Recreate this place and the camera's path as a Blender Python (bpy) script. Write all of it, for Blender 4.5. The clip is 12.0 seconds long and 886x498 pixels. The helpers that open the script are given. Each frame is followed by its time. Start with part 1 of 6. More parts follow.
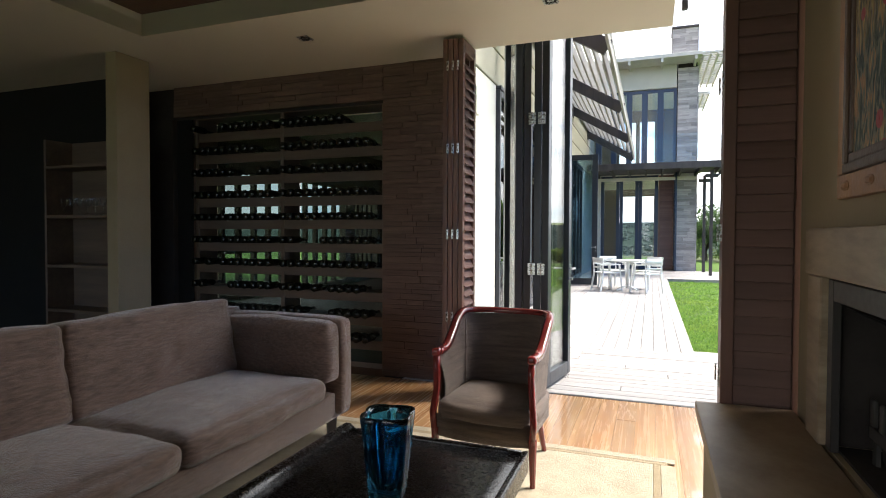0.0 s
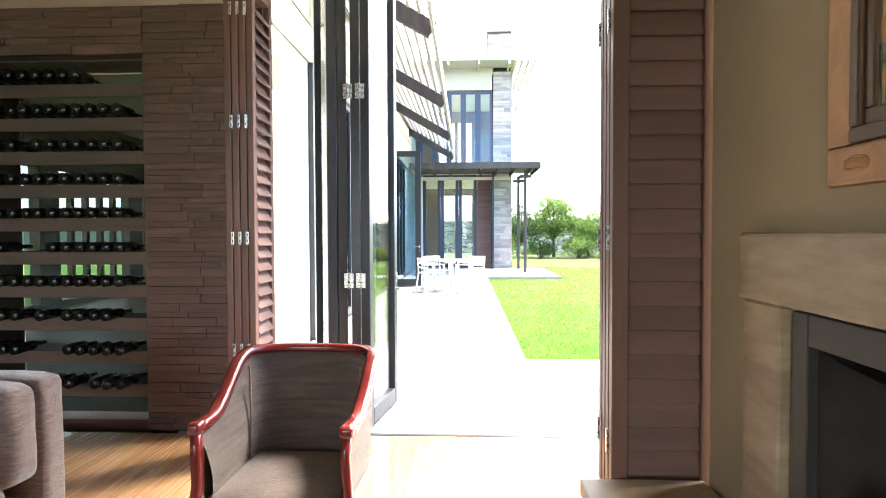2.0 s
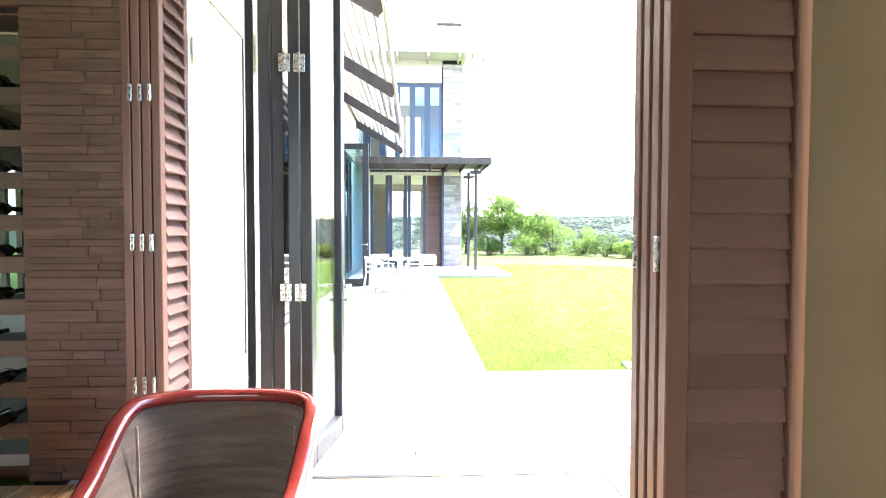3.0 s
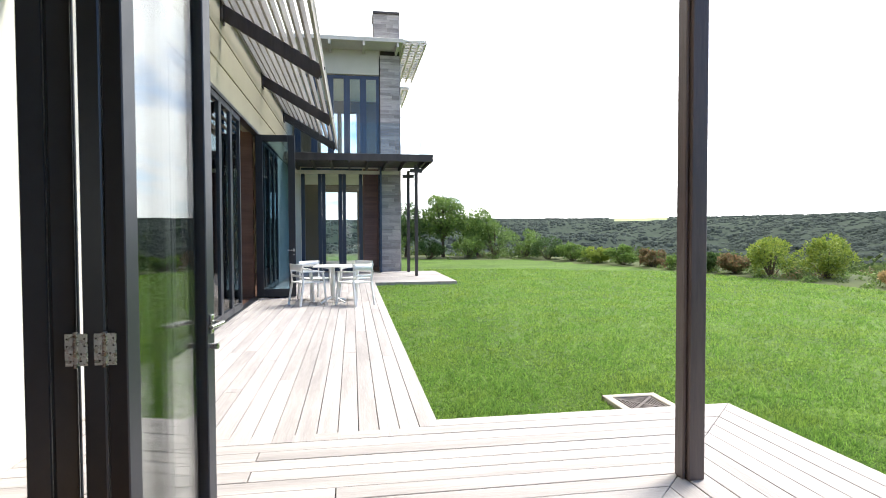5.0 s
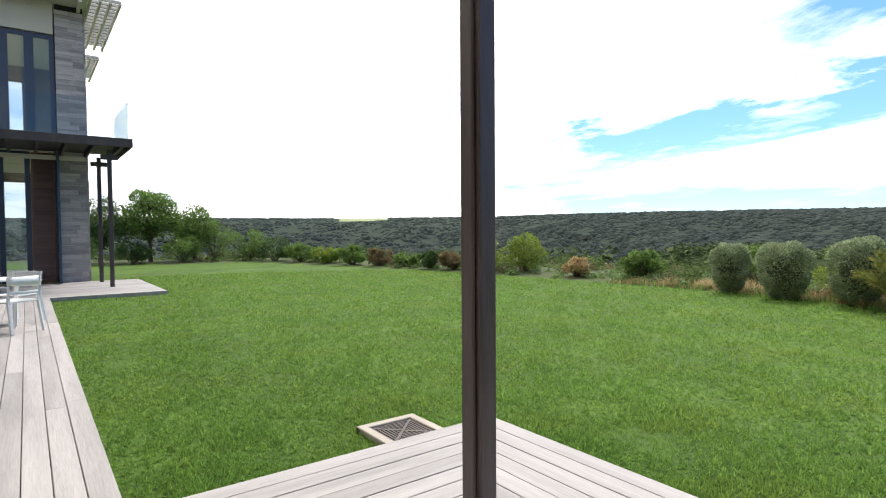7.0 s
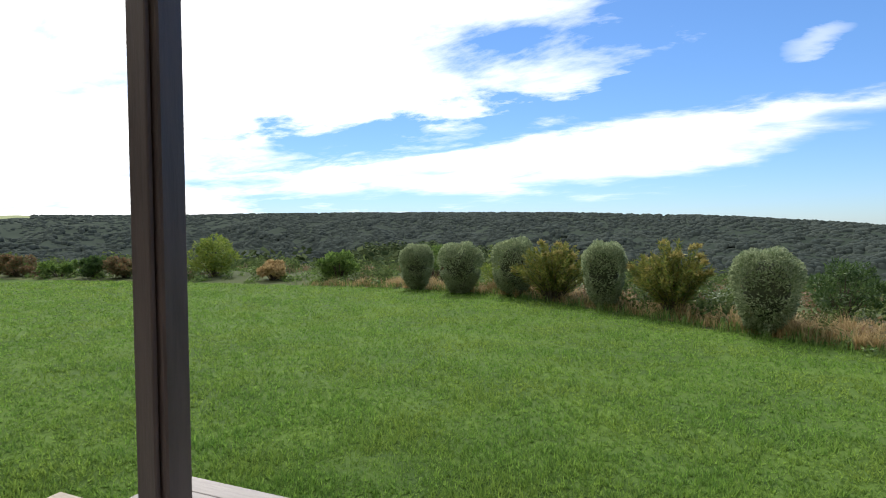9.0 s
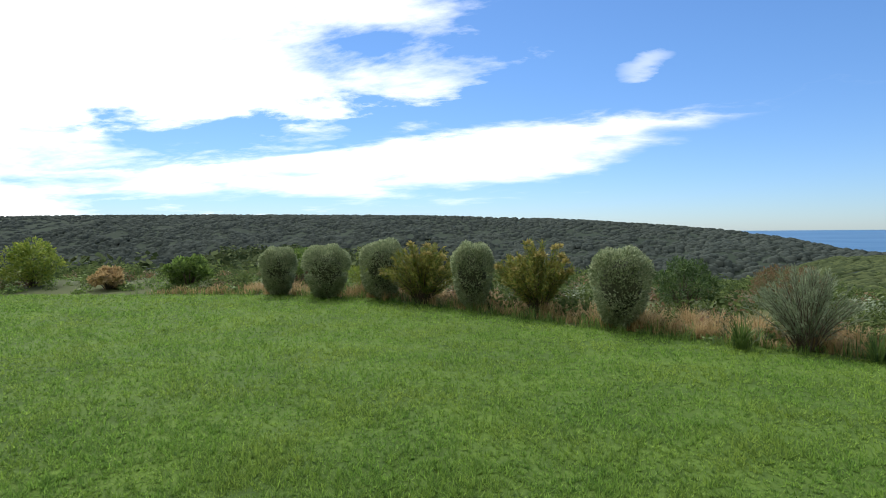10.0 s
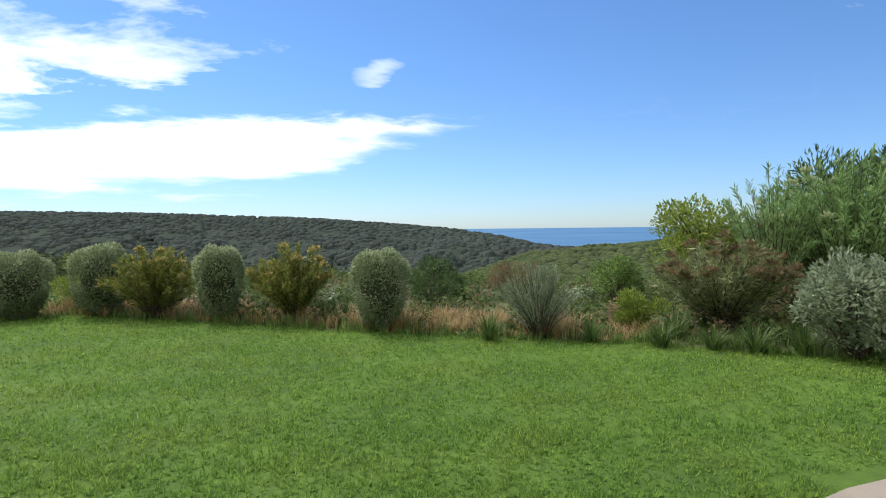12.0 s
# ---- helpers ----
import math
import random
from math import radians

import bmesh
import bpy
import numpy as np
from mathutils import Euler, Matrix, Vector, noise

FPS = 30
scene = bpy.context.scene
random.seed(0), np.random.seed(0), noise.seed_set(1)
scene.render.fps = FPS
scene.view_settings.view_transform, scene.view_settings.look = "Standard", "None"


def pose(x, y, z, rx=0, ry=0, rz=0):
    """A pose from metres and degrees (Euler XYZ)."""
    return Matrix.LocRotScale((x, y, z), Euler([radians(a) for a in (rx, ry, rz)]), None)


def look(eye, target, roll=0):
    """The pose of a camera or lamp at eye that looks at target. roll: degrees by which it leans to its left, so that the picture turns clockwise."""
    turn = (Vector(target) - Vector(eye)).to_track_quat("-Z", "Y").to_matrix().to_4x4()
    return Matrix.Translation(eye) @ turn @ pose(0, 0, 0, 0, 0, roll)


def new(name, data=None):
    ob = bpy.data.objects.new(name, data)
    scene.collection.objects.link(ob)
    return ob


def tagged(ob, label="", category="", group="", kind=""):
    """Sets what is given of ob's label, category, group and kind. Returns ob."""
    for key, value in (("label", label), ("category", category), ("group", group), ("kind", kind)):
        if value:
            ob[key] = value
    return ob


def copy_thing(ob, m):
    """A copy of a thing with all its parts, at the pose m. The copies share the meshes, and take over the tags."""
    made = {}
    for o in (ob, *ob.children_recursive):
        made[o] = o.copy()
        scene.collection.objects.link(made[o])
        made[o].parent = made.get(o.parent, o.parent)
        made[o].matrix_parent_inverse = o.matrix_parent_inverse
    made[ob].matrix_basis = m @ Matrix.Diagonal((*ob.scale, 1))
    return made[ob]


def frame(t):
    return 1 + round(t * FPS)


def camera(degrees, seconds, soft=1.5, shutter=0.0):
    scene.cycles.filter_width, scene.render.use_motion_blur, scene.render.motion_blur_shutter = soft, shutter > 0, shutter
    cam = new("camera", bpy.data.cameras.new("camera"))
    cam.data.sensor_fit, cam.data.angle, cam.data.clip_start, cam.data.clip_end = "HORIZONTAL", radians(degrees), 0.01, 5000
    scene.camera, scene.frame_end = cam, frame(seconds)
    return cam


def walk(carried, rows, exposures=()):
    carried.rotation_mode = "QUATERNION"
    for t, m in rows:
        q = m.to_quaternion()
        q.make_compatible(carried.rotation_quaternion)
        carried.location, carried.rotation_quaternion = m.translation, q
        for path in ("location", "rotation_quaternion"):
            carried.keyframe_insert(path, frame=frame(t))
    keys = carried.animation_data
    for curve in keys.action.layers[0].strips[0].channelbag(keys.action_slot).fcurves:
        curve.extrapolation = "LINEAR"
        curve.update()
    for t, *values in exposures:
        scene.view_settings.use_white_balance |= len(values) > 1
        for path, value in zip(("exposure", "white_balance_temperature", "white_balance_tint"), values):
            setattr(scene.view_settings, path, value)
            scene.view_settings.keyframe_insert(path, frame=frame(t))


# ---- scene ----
cam = camera(76.5, 12.0, 0.9, 0.1)
PATH = [
    (0, (0.334, -0.095, 1.347), (-0.36, 1.78, 1.296), 0.2),
    (0.5, (0.291, 0.138, 1.351), (-0.206, 2.074, 1.298), -0.0),
    (1, (0.254, 0.385, 1.368), (-0.089, 2.355, 1.311), -0.2),
    (1.5, (0.211, 0.632, 1.362), (-0.005, 2.62, 1.306), -0.1),
    (2, (0.175, 0.901, 1.376), (0.09, 2.899, 1.32), -0.2),
    (2.5, (0.173, 1.219, 1.389), (0.179, 3.218, 1.331), -0.3),
    (3, (0.087, 1.507, 1.415), (0.192, 3.503, 1.344), 0.1),
    (5, (0.202, 2.877, 1.411), (0.52, 4.851, 1.35), -0.2),
    (5.5, (0.237, 3.165, 1.393), (0.735, 5.101, 1.33), -0.2),
    (6, (0.285, 3.418, 1.394), (0.988, 5.29, 1.33), -0.3),
    (6.5, (0.339, 3.646, 1.407), (1.269, 5.415, 1.341), -0.3),
    (7, (0.442, 3.832, 1.407), (1.632, 5.438, 1.341), -0.4),
    (8.8, (0.735, 4.21, 1.452), (2.531, 5.087, 1.381), -0.4),
    (9, (0.803, 4.275, 1.452), (2.642, 5.049, 1.379), -0.35),
    (9.5, (1.004, 4.405, 1.431), (2.931, 4.934, 1.363), -0.4),
    (10, (1.159, 4.457, 1.415), (3.132, 4.774, 1.349), -0.45),
    (10.5, (1.268, 4.53, 1.412), (3.264, 4.638, 1.344), -0.5),
    (11, (1.362, 4.62, 1.44), (3.356, 4.481, 1.366), -0.5),
    (11.5, (1.436, 4.682, 1.458), (3.398, 4.299, 1.381), -0.55),
    (12, (1.536, 4.736, 1.473), (3.448, 4.156, 1.394), -0.6),
]
EXPOSURES = [(0.0, 1.3), (0.5, 1.4), (1.0, 1.95), (1.5, 2.45), (2.0, 2.85), (2.5, 3.15), (3.2, 3.4), (4.2, 1.9), (4.8, 1.1), (5.5, 0.84),
             (7.0, 0.35), (8.8, -0.05), (10.0, -0.1), (12.0, 0.08)]
walk(cam, [(t, look(eye, target, roll)) for t, eye, target, roll in PATH], EXPOSURES)

# ---- light ----
SUN_AZ, SUN_EL = 60.0, 54.0          # degrees clockwise from +y, and above the horizon
SKY_STRENGTH, SUN_STRENGTH, SOUTH_WATTS = 0.12, 3.4, 8.5

sun_way = Vector((math.sin(radians(SUN_AZ)) * math.cos(radians(SUN_EL)), math.cos(radians(SUN_AZ)) * math.cos(radians(SUN_EL)), math.sin(radians(SUN_EL))))
sun_data = bpy.data.lights.new("sun", "SUN")
sun_data.energy, sun_data.angle, sun_data.color = SUN_STRENGTH, radians(18.0), (1.0, 0.95, 0.88)
sun = new("sun", sun_data)
sun.matrix_world = look(sun_way * 50, (0, 0, 0))


def build_world():
    w = bpy.data.worlds.new("sky")
    scene.world = w
    w.use_nodes = True
    nt = w.node_tree
    nt.nodes.clear()
    N, L = nt.nodes.new, nt.links.new
    out, bg = N("ShaderNodeOutputWorld"), N("ShaderNodeBackground")
    sky = N("ShaderNodeTexSky")
    sky.sky_type, sky.sun_disc = "NISHITA", False
    sky.sun_elevation, sky.sun_rotation = radians(SUN_EL), radians(SUN_AZ)
    sky.altitude, sky.air_density, sky.dust_density, sky.ozone_density = 100, 1.0, 0.2, 2.5
    tc = N("ShaderNodeTexCoord")
    # clouds: direction projected on a flat deck high above
    sep = N("ShaderNodeSeparateXYZ")
    L(tc.outputs["Generated"], sep.inputs[0])
    up = N("ShaderNodeMath"); up.operation = "MAXIMUM"; up.inputs[1].default_value = 0.0
    L(sep.outputs["Z"], up.inputs[0])
    lift = N("ShaderNodeMath"); lift.operation = "ADD"; lift.inputs[1].default_value = 0.16
    L(up.outputs[0], lift.inputs[0])
    dx = N("ShaderNodeMath"); dx.operation = "DIVIDE"
    dy = N("ShaderNodeMath"); dy.operation = "DIVIDE"
    L(sep.outputs["X"], dx.inputs[0]); L(lift.outputs[0], dx.inputs[1])
    L(sep.outputs["Y"], dy.inputs[0]); L(lift.outputs[0], dy.inputs[1])
    comb = N("ShaderNodeCombineXYZ")
    L(dx.outputs[0], comb.inputs[0]); L(dy.outputs[0], comb.inputs[1])
    mp = N("ShaderNodeMapping")
    mp.inputs["Rotation"].default_value = (0, 0, radians(-25))
    mp.inputs["Scale"].default_value = (1.0, 0.62, 1.0)
    mp.inputs["Location"].default_value = (0.55, 0.2, 0.0)
    L(comb.outputs[0], mp.inputs[0])
    n1 = N("ShaderNodeTexNoise")
    n1.inputs["Scale"].default_value, n1.inputs["Detail"].default_value = 1.9, 11
    n1.inputs["Roughness"].default_value, n1.inputs["Distortion"].default_value = 0.6, 0.2
    L(mp.outputs[0], n1.inputs["Vector"])
    # heading and height over the horizon, the height ruffled by the noise
    def calc(op, p, q=None, r=None, clamp=False):
        n = N("ShaderNodeMath"); n.operation, n.use_clamp = op, clamp
        for k, v in enumerate((p, q, r)):
            if v is None:
                continue
            if isinstance(v, (int, float)):
                n.inputs[k].default_value = v
            else:
                L(v, n.inputs[k])
        return n.outputs[0]

    def smooth(v, lo, hi):
        n = N("ShaderNodeMapRange"); n.interpolation_type = "SMOOTHSTEP"
        n.inputs["From Min"].default_value, n.inputs["From Max"].default_value = lo, hi
        L(v, n.inputs[0])
        return n.outputs[0]

    def table(v, rows):
        """Straight lines between (heading in degrees, height in degrees)."""
        n = N("ShaderNodeValToRGB")
        el = n.color_ramp.elements
        while len(el) > 1:
            el.remove(el[-1])
        for k, (p, h) in enumerate(rows):
            x = el[0] if k == 0 else el.new(p / 180)
            x.position, x.color = p / 180, (h / 30, h / 30, h / 30, 1)
        L(calc("DIVIDE", v, 180.0), n.inputs[0])
        return calc("MULTIPLY", n.outputs[0], 30.0)

    head = calc("MULTIPLY", calc("ARCTAN2", sep.outputs["X"], sep.outputs["Y"]), 57.2958)
    high = calc("MULTIPLY", calc("ARCSINE", sep.outputs["Z"]), 57.2958)
    ruff = calc("MULTIPLY_ADD", calc("SUBTRACT", n1.outputs["Fac"], 0.5), 9.0, high)
    # one long bank that tapers to a point over the sea
    over = table(head, ((30, 4.6), (50, 6.0), (71, 8.9), (86, 11.2), (99, 11.6), (111, 11.0)))
    under = table(head, ((30, 1.5), (50, 3.2), (71, 3.0), (86, 3.6), (99, 6.4), (111, 11.4)))
    bank = smooth(calc("MINIMUM", calc("SUBTRACT", over, ruff), calc("MULTIPLY", calc("SUBTRACT", ruff, under), 0.55)), -0.3, 1.9)
    # the high deck, ragged towards the sea, with a clearer strip over the bank
    deck = calc("MULTIPLY_ADD", smooth(head, 52.0, 104.0), -0.40, 0.21)
    strip = calc("MAXIMUM", calc("SUBTRACT", 1.0, smooth(head, 38.0, 52.0)), smooth(calc("SUBTRACT", ruff, over), 2.2, 4.6))
    deck = calc("ADD", deck, calc("MULTIPLY_ADD", strip, 0.24, -0.24))
    deck = calc("ADD", n1.outputs["Fac"], deck)
    ramp = N("ShaderNodeValToRGB")
    ramp.color_ramp.elements[0].position, ramp.color_ramp.elements[1].position = 0.45, 0.70
    L(deck, ramp.inputs[0])
    # a small loose cloud
    dh = calc("DIVIDE", calc("SUBTRACT", head, 100.6), 2.8)
    dv = calc("SUBTRACT", calc("SUBTRACT", calc("MULTIPLY_ADD", calc("SUBTRACT", n1.outputs["Fac"], 0.5), 9.0, high), 15.3), calc("MULTIPLY", dh, 0.7))
    puff = calc("MULTIPLY", calc("SUBTRACT", 1.0, calc("ADD", calc("MULTIPLY", dh, dh), calc("MULTIPLY", dv, dv)), None, True), 0.34)
    cover = calc("MAXIMUM", calc("MAXIMUM", ramp.outputs[0], bank), puff)
    # clouds shine towards the sun
    near = N("ShaderNodeVectorMath"); near.operation = "DOT_PRODUCT"
    near.inputs[1].default_value = sun_way
    L(tc.outputs["Generated"], near.inputs[0])
    glow = N("ShaderNodeMapRange")
    glow.inputs["From Min"].default_value, glow.inputs["From Max"].default_value = 0.0, 1.0
    glow.inputs["To Min"].default_value, glow.inputs["To Max"].default_value = 6.5, 17.0
    L(near.outputs["Value"], glow.inputs[0])
    cloud = N("ShaderNodeVectorMath"); cloud.operation = "SCALE"
    cloud.inputs[0].default_value = (1.0, 1.0, 1.0)
    L(glow.outputs[0], cloud.inputs["Scale"])
    mix = N("ShaderNodeMix"); mix.data_type = "RGBA"
    L(cover, mix.inputs["Factor"])
    hue = N("ShaderNodeMix"); hue.data_type, hue.blend_type = "RGBA", "MULTIPLY"
    hue.inputs["Factor"].default_value = 1.0
    band = N("ShaderNodeMapRange")
    band.inputs["From Min"].default_value, band.inputs["From Max"].default_value = 0.0, 0.28
    tone = N("ShaderNodeMix"); tone.data_type = "RGBA"
    tone.inputs["A"].default_value, tone.inputs["B"].default_value = (0.66, 0.86, 1.22, 1.0), (0.68, 0.94, 1.24, 1.0)
    L(up.outputs[0], band.inputs[0]); L(band.outputs[0], tone.inputs["Factor"]); L(tone.outputs["Result"], hue.inputs["B"])
    L(sky.outputs[0], hue.inputs["A"])
    L(hue.outputs["Result"], mix.inputs["A"]); L(cloud.outputs[0], mix.inputs["B"])
    L(mix.outputs["Result"], bg.inputs["Color"])
    bg.inputs["Strength"].default_value = SKY_STRENGTH
    L(bg.outputs[0], out.inputs[0])


build_world()

# ---- materials ----
MATS = {}


def mat(name, c1, c2=None, scale=8.0, rough=0.6, bump=0.15, metal=0.0, stretch=(1, 1, 1), detail=6.0, fine=0.0, spec=0.5, sheen=0.0,
        vary=0.0, rough2=None, big=0.6, trans=0.0, coat=0.0, lo=0.36, hi=0.64):
    """A surface with two scales of noise in its colour, gloss and relief; vary: spread between pieces."""
    if name in MATS:
        return MATS[name]
    m = bpy.data.materials.new(name)
    MATS[name] = m
    m.use_nodes = True
    nt = m.node_tree
    N, L = nt.nodes.new, nt.links.new
    b = nt.nodes["Principled BSDF"]
    c2 = c2 or tuple(0.72 * v for v in c1)
    tc, mp = N("ShaderNodeTexCoord"), N("ShaderNodeMapping")
    mp.inputs["Scale"].default_value = stretch
    L(tc.outputs["Object"], mp.inputs[0])
    vec = mp.outputs[0]
    if vary:
        oi = N("ShaderNodeObjectInfo")
        off = N("ShaderNodeVectorMath"); off.operation = "ADD"
        sc = N("ShaderNodeVectorMath"); sc.operation = "SCALE"; sc.inputs[0].default_value = (17.0, 29.0, 41.0)
        L(oi.outputs["Random"], sc.inputs["Scale"])
        L(vec, off.inputs[0]); L(sc.outputs[0], off.inputs[1])
        vec = off.outputs[0]
    n1, n2 = N("ShaderNodeTexNoise"), N("ShaderNodeTexNoise")
    n1.inputs["Scale"].default_value, n1.inputs["Detail"].default_value, n1.inputs["Roughness"].default_value = scale, detail, 0.62
    n2.inputs["Scale"].default_value, n2.inputs["Detail"].default_value = scale * 0.13, 3
    L(vec, n1.inputs["Vector"]); L(vec, n2.inputs["Vector"])
    mixf = N("ShaderNodeMix"); mixf.data_type = "FLOAT"
    mixf.inputs["Factor"].default_value = big
    L(n1.outputs["Fac"], mixf.inputs["A"]); L(n2.outputs["Fac"], mixf.inputs["B"])
    ramp = N("ShaderNodeValToRGB")
    ramp.color_ramp.elements[0].position, ramp.color_ramp.elements[1].position = lo, hi
    ramp.color_ramp.elements[0].color, ramp.color_ramp.elements[1].color = (*c2, 1), (*c1, 1)
    L(mixf.outputs["Result"], ramp.inputs[0])
    col = ramp.outputs[0]
    if vary:
        hsv = N("ShaderNodeHueSaturation")
        mr = N("ShaderNodeMapRange")
        mr.inputs["To Min"].default_value, mr.inputs["To Max"].default_value = 1 - vary, 1 + vary
        L(oi.outputs["Random"], mr.inputs[0])
        L(mr.outputs[0], hsv.inputs["Value"]); L(col, hsv.inputs["Color"])
        col = hsv.outputs[0]
    L(col, b.inputs["Base Color"])
    rr = N("ShaderNodeMapRange")
    r2 = rough2 if rough2 is not None else min(1.0, rough + 0.15)
    rr.inputs["To Min"].default_value, rr.inputs["To Max"].default_value = max(0.02, 2 * rough - r2), r2
    L(n1.outputs["Fac"], rr.inputs[0]); L(rr.outputs[0], b.inputs["Roughness"])
    b.inputs["Metallic"].default_value = metal
    b.inputs["Specular IOR Level"].default_value = spec
    b.inputs["Coat Weight"].default_value = coat
    if sheen:
        b.inputs["Sheen Weight"].default_value, b.inputs["Sheen Roughness"].default_value = sheen, 0.35
    if bump:
        bp = N("ShaderNodeBump")
        bp.inputs["Strength"].default_value, bp.inputs["Distance"].default_value = bump, 0.02
        src = n1.outputs["Fac"]
        if fine:
            n3 = N("ShaderNodeTexNoise")
            n3.inputs["Scale"].default_value, n3.inputs["Detail"].default_value = fine, 2
            L(vec, n3.inputs["Vector"])
            ad = N("ShaderNodeMath"); ad.operation = "ADD"
            L(src, ad.inputs[0]); L(n3.outputs["Fac"], ad.inputs[1])
            src = ad.outputs[0]
        L(src, bp.inputs["Height"]); L(bp.outputs[0], b.inputs["Normal"])
    if trans:
        tr = N("ShaderNodeBsdfTranslucent")
        L(col, tr.inputs["Color"])
        mx = N("ShaderNodeMixShader"); mx.inputs[0].default_value = trans
        L(b.outputs[0], mx.inputs[1]); L(tr.outputs[0], mx.inputs[2])
        L(mx.outputs[0], nt.nodes["Material Output"].inputs["Surface"])
    return m


def glass_mat(name, tint=(0.95, 0.98, 0.975), rough=0.0, gloss=0.75):
    """Thin pane: sees through, with a Fresnel gloss."""
    m = bpy.data.materials.new(name)
    m.use_nodes = True
    nt = m.node_tree
    nt.nodes.clear()
    N, L = nt.nodes.new, nt.links.new
    out, tr, gl, mx, fr = N("ShaderNodeOutputMaterial"), N("ShaderNodeBsdfTransparent"), N("ShaderNodeBsdfGlossy"), N("ShaderNodeMixShader"), N("ShaderNodeFresnel")
    tr.inputs[0].default_value = (*tint, 1)
    gl.inputs["Roughness"].default_value = rough
    fr.inputs["IOR"].default_value = 1.55
    mul = N("ShaderNodeMath"); mul.operation = "MULTIPLY"; mul.inputs[1].default_value = gloss; mul.use_clamp = True
    L(fr.outputs[0], mul.inputs[0]); L(mul.outputs[0], mx.inputs[0])
    L(tr.outputs[0], mx.inputs[1]); L(gl.outputs[0], mx.inputs[2]); L(mx.outputs[0], out.inputs[0])
    return m


M_PLASTER = mat("cream_plaster", (0.66, 0.58, 0.44), (0.58, 0.5, 0.37), 3.0, 0.85, 0.06, fine=90)
M_BREAST = mat("sand_plaster", (0.40, 0.33, 0.22), (0.31, 0.25, 0.16), 2.2, 0.8, 0.08, fine=70)
M_TRAV = mat("travertine", (0.48, 0.385, 0.27), (0.27, 0.195, 0.125), 6.0, 0.5, 0.12, stretch=(1, 0.7, 3.4), big=0.35, detail=9)
M_WALLOUT = mat("cream_render", (0.66, 0.635, 0.55), (0.58, 0.555, 0.47), 2.0, 0.85, 0.06, fine=80)
# cream boarding darkened: the sun screen's shade is put into its colour
M_SIDING = mat("shaded_cream_boarding", (0.40, 0.375, 0.28), (0.34, 0.315, 0.24), 3.0, 0.8, 0.08, fine=60)
M_CEIL = mat("ceiling_paint", (0.72, 0.66, 0.54), (0.68, 0.62, 0.5), 1.5, 0.9, 0.03)
M_DARKWOOD = mat("dark_ceiling_timber", (0.16, 0.09, 0.06), (0.09, 0.05, 0.03), 9, 0.5, 0.2, stretch=(0.15, 3, 1))
M_FLOOR = mat("floor_timber", (0.50, 0.29, 0.14), (0.34, 0.17, 0.075), 9, 0.26, 0.05, stretch=(7, 0.5, 7), vary=0.16, rough2=0.4, coat=0.9)
M_DECK = mat("weathered_deck", (0.44, 0.405, 0.38), (0.30, 0.275, 0.258), 10, 0.75, 0.25, stretch=(6, 0.5, 6), vary=0.13, fine=0)
M_DECKX = mat("weathered_deck_cross", (0.42, 0.385, 0.36), (0.285, 0.263, 0.246), 10, 0.75, 0.25, stretch=(0.5, 6, 6), vary=0.13)
M_UNDER = mat("deck_underside", (0.05, 0.045, 0.04), None, 6, 0.9, 0.1)
M_SHUT = mat("shutter_timber", (0.20, 0.105, 0.08), (0.135, 0.07, 0.053), 10, 0.45, 0.12, stretch=(3, 3, 0.4), vary=0.12)
M_SLAT = mat("shutter_slat", (0.185, 0.105, 0.088), (0.13, 0.072, 0.06), 10, 0.5, 0.12, stretch=(0.5, 0.5, 5), vary=0.12)
M_STONE = mat("ledge_stone", (0.21, 0.135, 0.108), (0.13, 0.083, 0.066), 9, 0.8, 0.3, vary=0.14, stretch=(0.8, 0.8, 2), fine=60)
M_STONEOUT = mat("grey_ledge_stone", (0.50, 0.46, 0.43), (0.30, 0.27, 0.26), 5, 0.85, 0.5, vary=0.28, stretch=(0.8, 0.8, 2))
M_ALU = mat("charcoal_aluminium", (0.035, 0.04, 0.048), (0.028, 0.032, 0.04), 20, 0.35, 0.02, metal=0.3)
M_ALUB = mat("bluegrey_aluminium", (0.05, 0.07, 0.11), (0.04, 0.055, 0.09), 20, 0.35, 0.02, metal=0.3)
M_STEEL = mat("brushed_steel", (0.62, 0.62, 0.6), (0.5, 0.5, 0.5), 60, 0.28, 0.03, metal=1.0)
M_BEAM = mat("dark_timber_beam", (0.075, 0.062, 0.06), (0.04, 0.032, 0.032), 10, 0.6, 0.25, stretch=(3, 3, 0.4))
M_POST = mat("stained_post", (0.115, 0.085, 0.075), (0.065, 0.048, 0.045), 12, 0.45, 0.2, stretch=(5, 5, 0.5))
M_BATTEN = mat("grey_batten", (0.42, 0.38, 0.34), (0.28, 0.25, 0.22), 8, 0.7, 0.2, stretch=(5, 0.5, 5), vary=0.15)
M_SOFA = mat("taupe_velvet", (0.31, 0.205, 0.158), (0.13, 0.082, 0.063), 34, 0.8, 0.5, sheen=0.8, stretch=(1, 0.45, 2.6), fine=260, big=0.22, lo=0.36, hi=0.68)
M_CHAIR = mat("ribbed_fabric", (0.20, 0.148, 0.118), (0.105, 0.077, 0.062), 60, 0.9, 0.5, stretch=(0.6, 0.6, 6), fine=300, sheen=0.2)
M_MAHOG = mat("red_mahogany", (0.22, 0.028, 0.025), (0.12, 0.014, 0.013), 12, 0.18, 0.05, stretch=(2, 2, 0.5), coat=0.5)
M_LEATHER = mat("black_leather", (0.012, 0.010, 0.010), (0.008, 0.007, 0.007), 90, 0.26, 0.06, fine=260)
